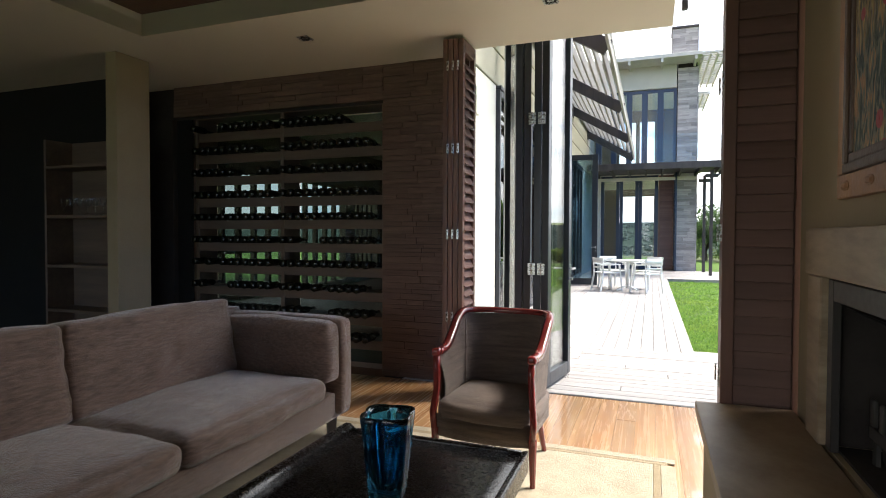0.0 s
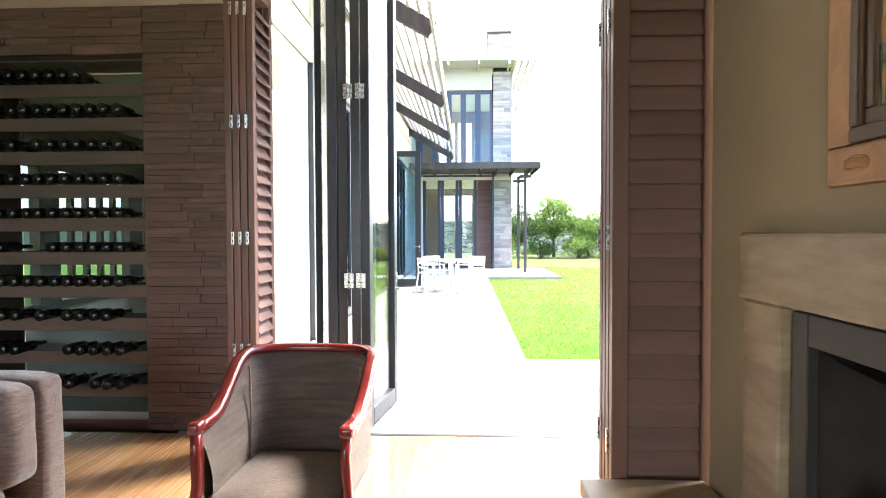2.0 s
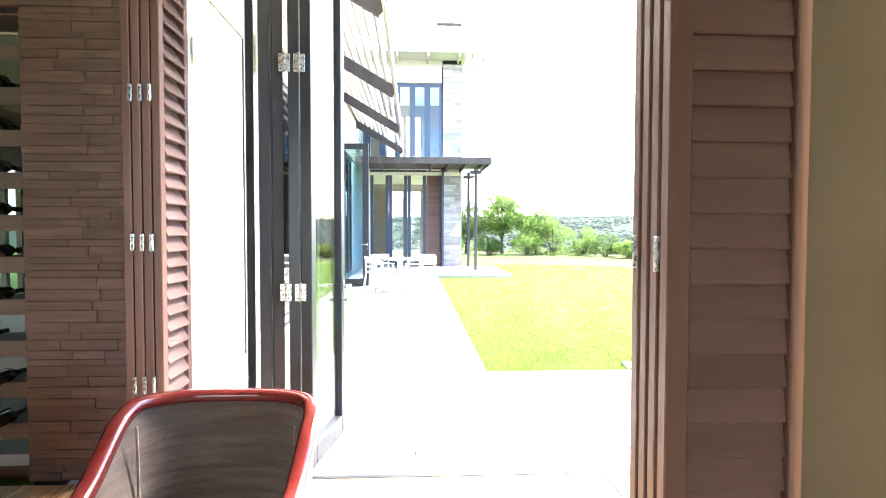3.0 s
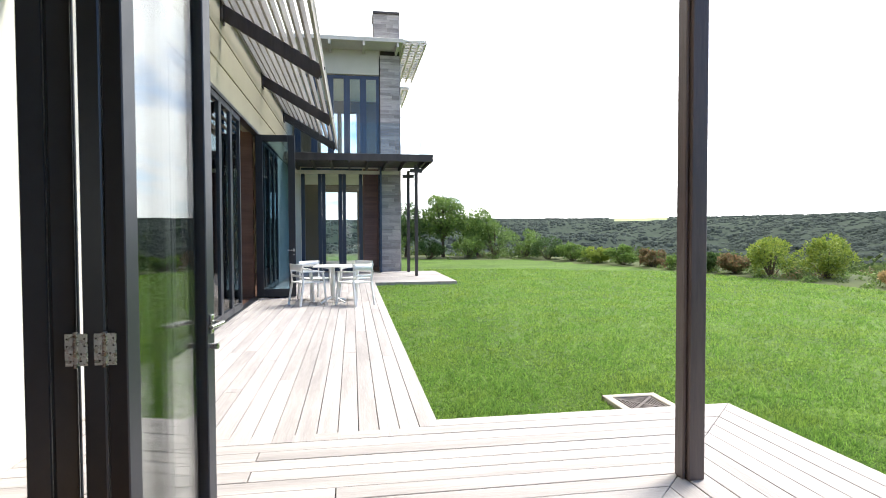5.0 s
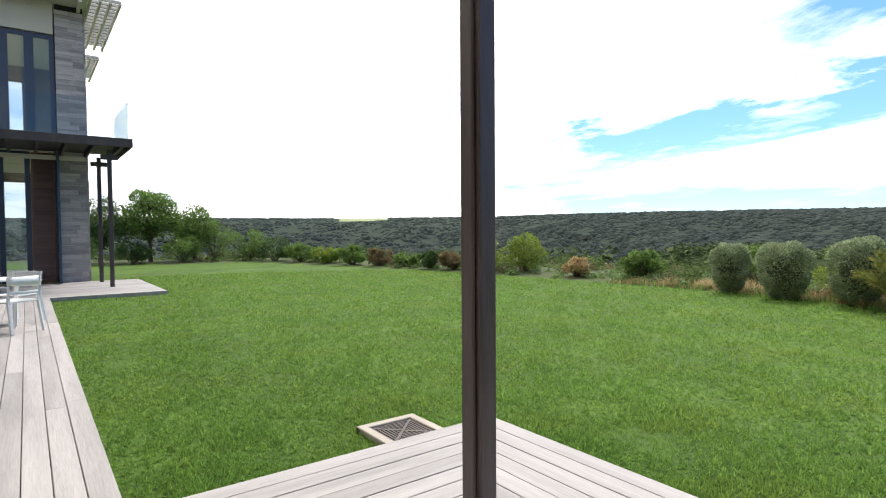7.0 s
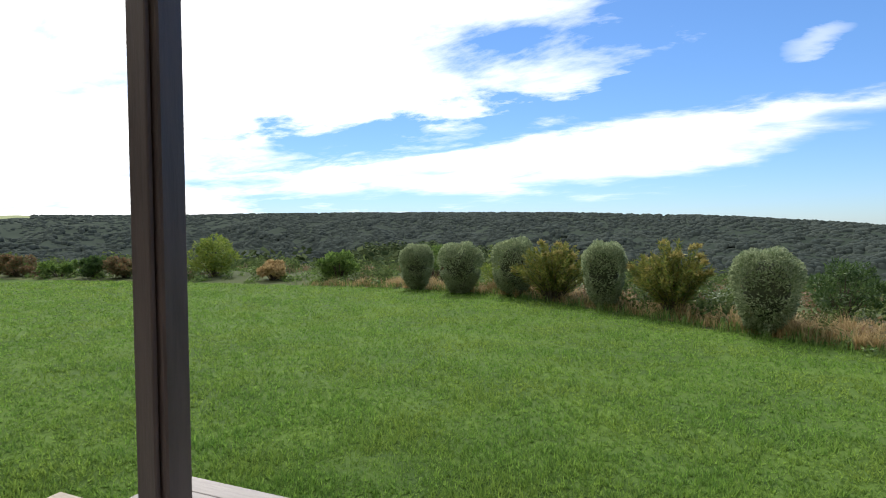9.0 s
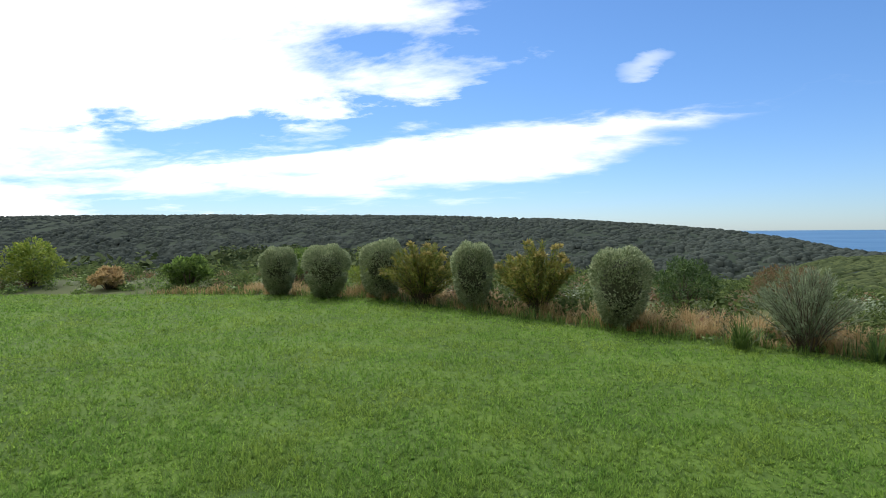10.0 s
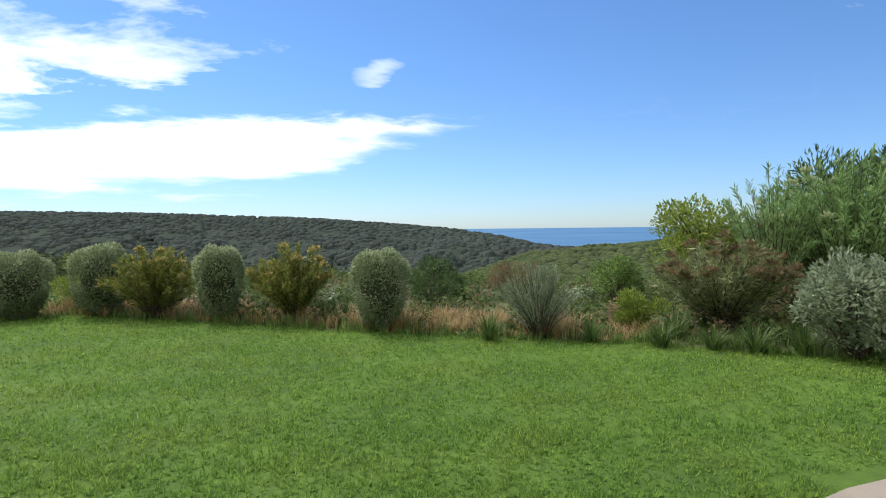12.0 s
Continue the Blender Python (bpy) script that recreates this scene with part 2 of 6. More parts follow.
M_RUG = mat("beige_rug", (0.50, 0.43, 0.31), (0.40, 0.33, 0.23), 60, 0.95, 0.5, fine=350)
M_RUGB = mat("rug_border", (0.36, 0.28, 0.17), (0.29, 0.22, 0.13), 60, 0.95, 0.5, fine=350)
M_IRON = mat("black_iron", (0.02, 0.019, 0.018), (0.012, 0.012, 0.012), 30, 0.5, 0.2, metal=0.4)
M_FIREFRAME = mat("grey_fire_surround", (0.055, 0.05, 0.048), (0.04, 0.037, 0.035), 30, 0.5, 0.05)
M_GRATE = mat("worn_grate_iron", (0.10, 0.096, 0.092), (0.06, 0.057, 0.055), 30, 0.6, 0.15, metal=0.3)
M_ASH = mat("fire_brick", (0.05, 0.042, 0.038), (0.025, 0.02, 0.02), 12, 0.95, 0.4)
M_BOTTLE = mat("bottle_glass_dark", (0.012, 0.018, 0.012), (0.008, 0.01, 0.008), 10, 0.12, 0.0)
M_SHELF = mat("rack_timber", (0.20, 0.14, 0.105), (0.12, 0.085, 0.065), 9, 0.55, 0.15, stretch=(0.4, 4, 4))
M_GILT = mat("antique_gilt", (0.52, 0.29, 0.13), (0.26, 0.12, 0.055), 14, 0.42, 0.35, metal=0.35)
M_GILTD = mat("dark_gilt", (0.13, 0.075, 0.045), (0.06, 0.03, 0.02), 18, 0.4, 0.2, metal=0.25)
M_WHITEPL = mat("white_resin", (0.78, 0.77, 0.73), (0.72, 0.71, 0.67), 12, 0.45, 0.03)
M_CONC = mat("sand_concrete", (0.47, 0.41, 0.33), (0.38, 0.33, 0.27), 7, 0.85, 0.2, fine=120)
M_DRAIN = mat("cast_drain", (0.13, 0.105, 0.09), (0.08, 0.065, 0.06), 20, 0.7, 0.3, metal=0.2)
M_BLACK = mat("black_and_shade", (0.012, 0.012, 0.012), None, 5, 0.9, 0.0)
M_GLASS = glass_mat("pane_glass")
M_GLASSB = glass_mat("tinted_pane_glass", (0.78, 0.85, 0.88), 0.0, 1.0)
M_DIMMING = glass_mat("dimming_pane_glass", (0.44, 0.52, 0.52), 0.0, 0.3)
# darker than the cream render: indoor shade is put into the wall colour
M_INT = mat("shaded_interior_wall", (0.26, 0.20, 0.145), (0.21, 0.16, 0.115), 2, 0.9, 0.05)
M_BROWN = mat("brown_timber_panel", (0.19, 0.10, 0.065), (0.12, 0.06, 0.04), 8, 0.5, 0.15, stretch=(0.5, 0.5, 5))

# ---- mesh helpers ----


def mesh_of(name, bm):
    me = bpy.data.meshes.new(name)
    bm.to_mesh(me)
    bm.free()
    return me


def part(name, bm, material, parent=None, label="", smooth=False):
    """One mesh object from a bmesh, under a thing or a part."""
    me = mesh_of(name, bm) if isinstance(bm, bmesh.types.BMesh) else bm
    if material and not me.materials:
        me.materials.append(material)
    if smooth:
        for p in me.polygons:
            p.use_smooth = True
    ob = new(name, me)
    if parent is not None:
        ob.parent = parent
    if label:
        ob["label"] = label
    return ob


def thing(name, x, y, z, label, category, group="", rz=0.0, kind=""):
    e = new(name)
    e.empty_display_size = 0.1
    e.matrix_world = pose(x, y, z, 0, 0, rz)
    return tagged(e, label, category, group, kind)


def structure(name, bm, material, label, category, smooth=False):
    return tagged(part(name, bm, material, None, "", smooth), label, category, "", "structure")


def add_box(bm, x0, y0, z0, x1, y1, z1, bevel=0.0, seg=1, m=None):
    vs = [bm.verts.new(v) for v in ((x0, y0, z0), (x1, y0, z0), (x1, y1, z0), (x0, y1, z0), (x0, y0, z1), (x1, y0, z1), (x1, y1, z1), (x0, y1, z1))]
    fs = [bm.faces.new([vs[i] for i in f]) for f in ((0, 3, 2, 1), (4, 5, 6, 7), (0, 1, 5, 4), (1, 2, 6, 5), (2, 3, 7, 6), (3, 0, 4, 7))]
    if m is not None:
        bmesh.ops.transform(bm, matrix=m, verts=vs)
    if bevel:
        es = list({e for f in fs for e in f.edges})
        bmesh.ops.bevel(bm, geom=es, offset=bevel, segments=seg, profile=0.6, affect="EDGES")
    return bm


def box(x0, y0, z0, x1, y1, z1, bevel=0.0, seg=1, m=None):
    return add_box(bmesh.new(), x0, y0, z0, x1, y1, z1, bevel, seg, m)


def add_rod(bm, a, b, r0, r1=None, n=12):
    """A tapered round bar from a to b."""
    a, b = Vector(a), Vector(b)
    r1 = r0 if r1 is None else r1
    q = (b - a).to_track_quat("Z", "Y").to_matrix().to_4x4()
    m = Matrix.Translation((a + b) / 2) @ q
    bmesh.ops.create_cone(bm, cap_ends=True, segments=n, radius1=r0, radius2=r1, depth=(b - a).length, matrix=m)
    return bm


def rod(a, b, r0, r1=None, n=12):
    return add_rod(bmesh.new(), a, b, r0, r1, n)


def beam_between(a, b, w, h):
    """A squared timber from a to b, w wide and h deep."""
    a, b = Vector(a), Vector(b)
    q = (b - a).to_track_quat("Y", "Z").to_matrix().to_4x4()
    m = Matrix.Translation((a + b) / 2) @ q
    d = (b - a).length / 2
    return box(-w / 2, -d, -h / 2, w / 2, d, h / 2, 0.006, 1, m)


def sweep(points, section, closed_ends=True, across=None):
    """A section (list of (u, v)) carried along a 3D line; v points up."""
    bm = bmesh.new()
    rings = []
    P = [Vector(p) for p in points]
    for i, p in enumerate(P):
        t = (P[min(i + 1, len(P) - 1)] - P[max(i - 1, 0)]).normalized()
        side = Vector(across) if across else t.cross(Vector((0, 0, 1)))
        side = side.normalized() if side.length > 1e-4 else Vector((1, 0, 0))
        up = side.cross(t).normalized()
        rings.append([bm.verts.new(p + side * u + up * v) for u, v in section])
    n = len(section)
    for r0, r1 in zip(rings, rings[1:]):
        for i in range(n):
            bm.faces.new((r0[i], r0[(i + 1) % n], r1[(i + 1) % n], r1[i]))
    if closed_ends:
        bm.faces.new(rings[0][::-1]); bm.faces.new(rings[-1])
    bmesh.ops.recalc_face_normals(bm, faces=bm.faces)
    return bm


def cushion(x0, y0, z0, x1, y1, z1, puff=0.03, r=0.05, wrinkle=0.006, n=12):
    """A soft block with rounded edges, bulging faces and small creases."""
    bm = bmesh.new()
    bmesh.ops.create_cube(bm, size=2.0)
    bmesh.ops.subdivide_edges(bm, edges=bm.edges[:], cuts=n, use_grid_fill=True)
    c = Vector(((x0 + x1) / 2, (y0 + y1) / 2, (z0 + z1) / 2))
    h = Vector(((x1 - x0) / 2, (y1 - y0) / 2, (z1 - z0) / 2))
    for v in bm.verts:
        u = v.co.copy()
        p = Vector((u.x * h.x, u.y * h.y, u.z * h.z))
        q = Vector([max(-(h[i] - r), min(h[i] - r, p[i])) for i in range(3)])
        d = p - q
        if d.length > 1e-6:
            p = q + d.normalized() * r
        bulge = [(1 - u[(i + 1) % 3] ** 2) * (1 - u[(i + 2) % 3] ** 2) for i in range(3)]
        for i in range(3):
            if abs(u[i]) > 0.98:
                p[i] += math.copysign(puff * bulge[i], u[i])
        w = c + p
        k = noise.noise(Vector((w.x * 9, w.y * 9, w.z * 14))) * wrinkle + noise.noise(w * 3.1) * wrinkle * 1.6
        v.co = w + (p.normalized() * k if p.length else Vector())
    return bm

# ---- the living room's shell ----
CEIL, HEAD = 2.95, 3.50
structure("floor", box(-9.0, -5.0, -0.12, 1.19, 4.70, -0.022), M_UNDER, "dark sub-floor under the timber boards", "floor")
structure("ceiling", box(-9.0, 3.38, CEIL, 0.47, 4.56, CEIL + 0.12), M_CEIL, "cream painted plaster ceiling with recessed downlights", "ceiling")
structure("ceiling_west", box(-9.0, -5.0, CEIL, -3.57, 3.38, CEIL + 0.12), M_CEIL, "cream painted plaster ceiling beside the raised bay", "ceiling")
structure("ceiling_east", box(0.02, -5.0, CEIL, 0.47, 3.38, CEIL + 0.12), M_CEIL, "cream painted plaster ceiling strip", "ceiling")


def ceiling_fascia():
    # the upright border of the raised bay
    bm = bmesh.new()
    lo = [(-3.568, -5.0, CEIL), (-3.568, 3.378, CEIL), (0.018, 3.378, CEIL), (0.018, -5.0, CEIL)]
    hi = [(x * 0.997, y - 0.012 * (y > 0), z + 0.17) for x, y, z in lo]
    a, b = [bm.verts.new(v) for v in lo], [bm.verts.new(v) for v in hi]
    for i in range(3):
        bm.faces.new((a[i], a[i + 1], b[i + 1], b[i]))
    bmesh.ops.solidify(bm, geom=bm.faces[:], thickness=0.02)
    return bm


structure("trim_ceiling_bay", ceiling_fascia(), M_CEIL, "cream upright border of the raised ceiling bay", "trim")
structure("ceiling_bay", box(-3.7, -5.0, CEIL + 0.172, 0.12, 3.5, CEIL + 0.26), M_DARKWOOD, "dark stained timber ceiling in the raised bay", "ceiling")
structure("ceiling_recess", box(0.47, -5.0, HEAD + 0.06, 1.25, 4.85, HEAD + 0.16), M_CEIL, "cream ceiling of the door recess", "ceiling")
structure("ceiling_recess_side", box(-1.9, 4.56, HEAD + 0.06, 0.47, 4.85, HEAD + 0.16), M_CEIL, "cream ceiling of the door recess", "ceiling")
structure("ceiling_edge", box(-9.0, 4.56, CEIL, -1.262, 4.765, CEIL + 0.12), M_CEIL, "cream painted plaster ceiling meeting the stone wall", "ceiling")
structure("wall_bulkhead", box(-1.26, 4.56, CEIL + 0.003, 0.47, 4.60, HEAD + 0.06), M_CEIL, "cream bulkhead face above the doors", "wall")
structure("wall_bulkhead_east", box(0.43, -5.0, CEIL + 0.123, 0.468, 4.56, HEAD + 0.06), M_CEIL, "cream bulkhead face above the doors", "wall")


def south_wall():
    # wall behind the room with one wide glazed opening
    bm = bmesh.new()
    add_box(bm, -9.0, -5.2, -0.1, -6.2, -5.0, 3.8); add_box(bm, 0.2, -5.2, -0.1, 1.75, -5.0, 3.8)
    add_box(bm, -6.2, -5.2, 2.75, 0.2, -5.0, 3.8)
    return bm


structure("wall_south", south_wall(), M_PLASTER, "cream plastered wall with a wide garden opening", "wall")
south = bpy.data.lights.new("south_daylight", "AREA")
south.shape, south.size, south.size_y, south.energy, south.color = "RECTANGLE", 6.2, 2.6, SOUTH_WATTS, (1.0, 0.98, 0.96)
south_ob = new("south_daylight", south)
south_ob.matrix_world = look((-3.0, -5.05, 1.4), (-3.0, 5.0, 1.4))
structure("wall_west", box(-9.2, -5.2, -0.1, -9.0, 4.95, 3.8), M_PLASTER, "cream plastered wall", "wall")


def breast_wall():
    # fireplace wall with the recess of the fire in it
    bm = bmesh.new()
    y1, y0, z0, z1 = 2.215, 0.98, 0.0, 1.20
    add_box(bm, 0.93, y1, 0, 1.75, 2.67, 3.56)
    add_box(bm, 0.93, -5.0, 0, 1.75, y0, 3.56)
    add_box(bm, 0.93, y0, z1, 1.75, y1, 3.56)
    add_box(bm, 0.93, y0, 0, 1.75, y1, 0.60)
    add_box(bm, 1.45, y0, 0.6, 1.75, y1, z1)
    return bm


structure("wall_fireplace", breast_wall(), M_BREAST, "sand-coloured plaster chimney breast with a recessed fireplace", "wall")


def mantel_surround():
    bm = bmesh.new()
    add_box(bm, 0.898, 2.232, 0.602, 0.933, 2.40, 1.2035, 0.006)
    add_box(bm, 0.890, 0.78, 1.205, 0.933, 2.415, 1.375, 0.010, 2)
    add_box(bm, 0.898, 0.80, 0.602, 0.933, 0.96, 1.2035, 0.006)
    return bm


structure("trim_fireplace", mantel_surround(), M_TRAV, "veined sandstone cladding round the fireplace", "trim")

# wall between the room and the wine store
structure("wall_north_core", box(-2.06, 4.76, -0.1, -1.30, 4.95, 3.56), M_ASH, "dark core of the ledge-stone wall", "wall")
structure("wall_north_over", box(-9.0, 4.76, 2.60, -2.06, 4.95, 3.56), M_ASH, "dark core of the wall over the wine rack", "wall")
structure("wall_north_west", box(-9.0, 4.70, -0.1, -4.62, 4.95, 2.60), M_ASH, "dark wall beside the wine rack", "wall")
structure("column", box(-4.22, 3.57, 0.0, -4.09, 3.92, CEIL, 0.004), M_BREAST, "sand-coloured square plaster column", "column")

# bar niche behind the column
# the niche's shade is put into this wall's near-black colour
structure("wall_bar", box(-9.0, 4.2, 0.0, -4.75, 4.34, CEIL), M_BLACK, "wall of the bar niche, coloured near-black for its shade", "wall")

# ---- the long east wing beyond the wine store ----
FX = -1.85
structure("floor_wing", box(-7.5, 4.95, -0.1, FX - 0.02, 23.2, -0.004), M_BROWN, "brown timber floor of the glazed wing", "floor")
structure("ceiling_wing", box(-7.5, 4.95, 3.62, FX - 0.02, 23.2, 3.72), M_CEIL, "white ceiling of the glazed wing", "ceiling")


def wing_back_wall():
    # western wall with tall windows to the sky
    bm = bmesh.new()
    y, edge = 4.95, []
    for a, b in ((5.6, 7.6), (8.3, 10.7), (11.2, 13.4), (13.9, 15.3), (17.8, 19.8)):
        add_box(bm, -7.7, y, 0, -7.5, a, 3.72)
        add_box(bm, -7.7, a, 0, -7.5, b, 0.12)
        add_box(bm, -7.7, a, 2.6, -7.5, b, 3.72)
        for k in range(1, 5):
            m = a + (b - a) * k / 5
            add_box(bm, -7.66, m - 0.05, 0.12, -7.56, m + 0.05, 2.6)
        add_box(bm, -7.65, a, 0.95, -7.57, b, 1.02)
        y = b
    add_box(bm, -7.7, y, 0, -7.5, 23.2, 3.72)
    return bm


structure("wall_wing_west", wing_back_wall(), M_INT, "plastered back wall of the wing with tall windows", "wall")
structure("wall_wing_cross", box(-7.5, 15.46, 0, -1.90, 15.58, 3.60), M_BROWN, "brown timber-panelled cross wall", "wall")
structure("wall_facade_near", box(FX - 0.25, 4.95, -0.1, FX, 8.05, 3.56), M_WALLOUT, "cream rendered garden wall of the house", "wall")
structure("wall_facade_return", box(FX, 4.80, -0.1, -1.295, 4.95, 3.56), M_WALLOUT, "cream rendered return wall beside the doors", "wall")
structure("wall_facade_far", box(FX - 0.25, 18.78, -0.1, FX, 23.2, 3.56), M_WALLOUT, "cream rendered garden wall of the house", "wall")


def siding():
    bm = bmesh.new()
    add_box(bm, FX - 0.25, 4.95, 3.56, FX - 0.02, 23.2, 5.6)
    for i in range(4):
        z = 3.57 + i * 0.5
        add_box(bm, FX - 0.03, 4.95, z, FX + 0.02, 23.2, z + 0.478, 0.008)
    return bm


structure("wall_siding", siding(), M_SIDING, "cream horizontal boarding above the glazed doors, coloured darker for the sun screen's shade", "wall")
structure("wall_lintel_terrace", box(FX, 4.72, HEAD + 0.06, 1.30, 4.95, 5.2), M_WALLOUT, "cream rendered lintel above the corner doors", "wall")
structure("wall_lintel_east", box(1.14, 2.6, HEAD + 0.06, 1.30, 4.72, 5.2), M_WALLOUT, "cream rendered lintel above the corner doors", "wall")
structure("roof_main", box(-9.6, -5.6, 5.2, 1.75, 5.3, 5.4), M_BEAM, "dark flat roof over the living room", "roof")
structure("roof_wing", box(-9.6, 5.3, 5.6, -1.4, 23.0, 5.75), M_BEAM, "dark roof over the glazed wing", "roof")
structure("wall_outer_east", box(1.75, -5.2, -0.1, 1.95, 2.60, 5.2), M_WALLOUT, "cream rendered outer wall behind the chimney breast", "wall")

# ---- bifold doors ----


def bifold_leaf(name, width, height, label, category, group, material=None, handle=0, hinges=(), rail=0.09, kind="", glass=None, stile=0.075):
    """A glazed leaf in its own frame: x along the width, y through the thickness."""
    m = material or M_ALU
    e = thing(name, 0, 0, 0, label, category, group, 0, kind)
    t = 0.032
    part("stile", box(0, -t, 0.02, stile, t, height, 0.004), m, e)
    part("stile", box(width - stile, -t, 0.02, width, t, height, 0.004), m, e)
    part("rail", box(stile + 0.0005, -t, 0.02, width - stile - 0.0005, t, 0.02 + rail + 0.03, 0.004), m, e)
    part("rail", box(stile + 0.0005, -t, height - rail, width - stile - 0.0005, t, height, 0.004), m, e)
    p = part("pane", box(0.07, -0.006, 0.1, width - 0.07, 0.006, height - 0.06), glass or M_GLASS, e)
    p.visible_shadow = False
    if handle:
        x, s = width - 0.037, handle
        for d in (-1, 1):
            h = part("door_handle", box(x - 0.014, d * t, 0.985, x + 0.014, d * (t + 0.009), 1.065, 0.003) if d > 0 else box(x - 0.014, d * (t + 0.009), 0.985, x + 0.014, d * t, 1.065, 0.003), M_STEEL, e, "brushed steel lever handle")
            bm = rod((x, d * t, 1.03), (x, d * (t + 0.055), 1.03), 0.009, None, 10)
            add_rod(bm, (x + 0.005, d * (t + 0.05), 1.03), (x - 0.125, d * (t + 0.052), 1.03), 0.0095, None, 10)
            part("lever", bm, M_STEEL, h)
            part("lock_cylinder", rod((x, d * t, 0.93), (x, d * (t + 0.03), 0.93), 0.013, None, 10), M_STEEL, e, "steel lock cylinder")
    for z, x in hinges:
        hb = bmesh.new()
        for s in (-1, 1):
            add_box(hb, x + (0.004 if s > 0 else -0.034), -0.006, z - 0.055, x + (0.034 if s > 0 else -0.004), 0.0, z + 0.055, 0.001)
        h = part("hinge", hb, M_STEEL, e, "steel butt hinge")
        h.matrix_basis = Matrix.Translation((0, 0, 0))
        part("hinge_pin", rod((x, -0.006, z - 0.06), (x, -0.006, z + 0.06), 0.007, None, 8), M_STEEL, h)
    return e


DOOR = "black aluminium glazed folding door leaf, folded open"
# folded stack beside the terrace opening: leaves stand out from the threshold
leaf_a = bifold_leaf("folding_door", 0.66, HEAD, DOOR, "door", "folded terrace doors")
leaf_a.matrix_world = pose(-0.757, 4.765, 0, 0, 0, 113)
leaf_b = copy_thing(leaf_a, pose(-0.689, 4.79, 0, 0, 0, 113))
leaf_c = copy_thing(leaf_a, pose(-0.594, 4.765, 0, 0, 0, 90))
leaf_d = bifold_leaf("folding_door", 0.66, HEAD, "black aluminium glazed door leaf with a steel lever handle, standing open", "door", "folded terrace doors", None, 1)
leaf_d.matrix_world = pose(-0.527, 4.765, 0, 0, 0, 80.5)


def stack_hinges():
    for x in (-0.643, -0.560):
        for z in (0.2, 1.05, 2.355, 3.3):
            e = thing("hinge", x, 4.764, z, "steel butt hinge screwed across two black door stiles", "hinge", "folded door hinges")
            for s in (-1, 1):
                part("plate", box(min(s * 0.006, s * 0.032), -0.006, -0.05, max(s * 0.006, s * 0.032), 0.0, 0.05, 0.001), M_STEEL, e)
                for k in (-0.035, -0.012, 0.012, 0.035):
                    part("screw", rod((s * (0.015 + 0.01 * (k > 0)), -0.008, k), (s * (0.015 + 0.01 * (k > 0)), -0.004, k), 0.003, None, 6), M_IRON, e)
            part("pin", rod((0, -0.008, -0.055), (0, -0.008, 0.055), 0.0075, None, 8), M_STEEL, e)


stack_hinges()
wl = thing("wall_light", FX, 6.62, 2.84, "cream square up-and-down wall light on the garden wall", "wall light")
part("housing", box(0.03, -0.08, 0.0, 0.16, 0.08, 0.34, 0.004), M_WALLOUT, wl)
part("bracket", box(0.001, -0.05, 0.1, 0.0295, 0.05, 0.24, 0.003), M_STEEL, wl)
structure("door_head", box(-1.29, 4.69, HEAD + 0.005, 1.19, 4.84, HEAD + 0.058), M_ALU, "black aluminium head track of the folding doors", "door frame")
structure("door_head_east", box(1.13, 2.70, HEAD + 0.005, 1.28, 4.685, HEAD + 0.058), M_ALU, "black aluminium head track of the folding doors", "door frame")
structure("threshold", box(-1.29, 4.672, -0.06, 1.30, 4.71, 0.002), M_ALU, "thin dark aluminium door track in the floor", "threshold")
structure("threshold_east", box(1.193, 2.70, -0.06, 1.23, 4.6715, 0.002), M_ALU, "thin dark aluminium door track in the floor", "threshold")

# glazing of the garden front
fac = bifold_leaf("window_leaf", 0.78, HEAD, "black aluminium glazed door leaf in the garden front", "door", "garden front doors", None, 0, (), 0.09, "", M_GLASSB)
Y0, NLEAF = 8.06, 7
fac.matrix_world = pose(FX + 0.03, Y0 + 0.78, 0, 0, 0, -90)
for i in range(1, NLEAF):
    copy_thing(fac, pose(FX + 0.03, Y0 + 0.78 + i * 0.785, 0, 0, 0, -90))
open_leaf = bifold_leaf("folding_door", 0.82, HEAD, "black aluminium glazed door leaf standing open across the deck", "door", "garden front doors", None, 1, (), 0.14, "", M_GLASSB, 0.145)
open_leaf.matrix_world = pose(FX + 0.02, 15.42, 0, 0, 0, 0)
copy_thing(fac, pose(FX + 0.04, 15.50, 0, 0, 0, 0.5))
copy_thing(fac, pose(FX + 0.04, 15.575, 0, 0, 0, 1.5))
for i in range(4):
    copy_thing(fac, pose(FX + 0.03, 15.625 + 0.78 + i * 0.785, 0, 0, 0, -90))
structure("door_head_front", box(FX - 0.06, 8.05, HEAD + 0.005, FX + 0.08, 18.775, HEAD + 0.058), M_ALU, "black aluminium head frame of the garden doors", "door frame")
structure("sill_front", box(FX - 0.05, 8.05, -0.05, FX + 0.09, 18.775, 0.018), M_ALU, "black aluminium sill of the garden doors", "sill")


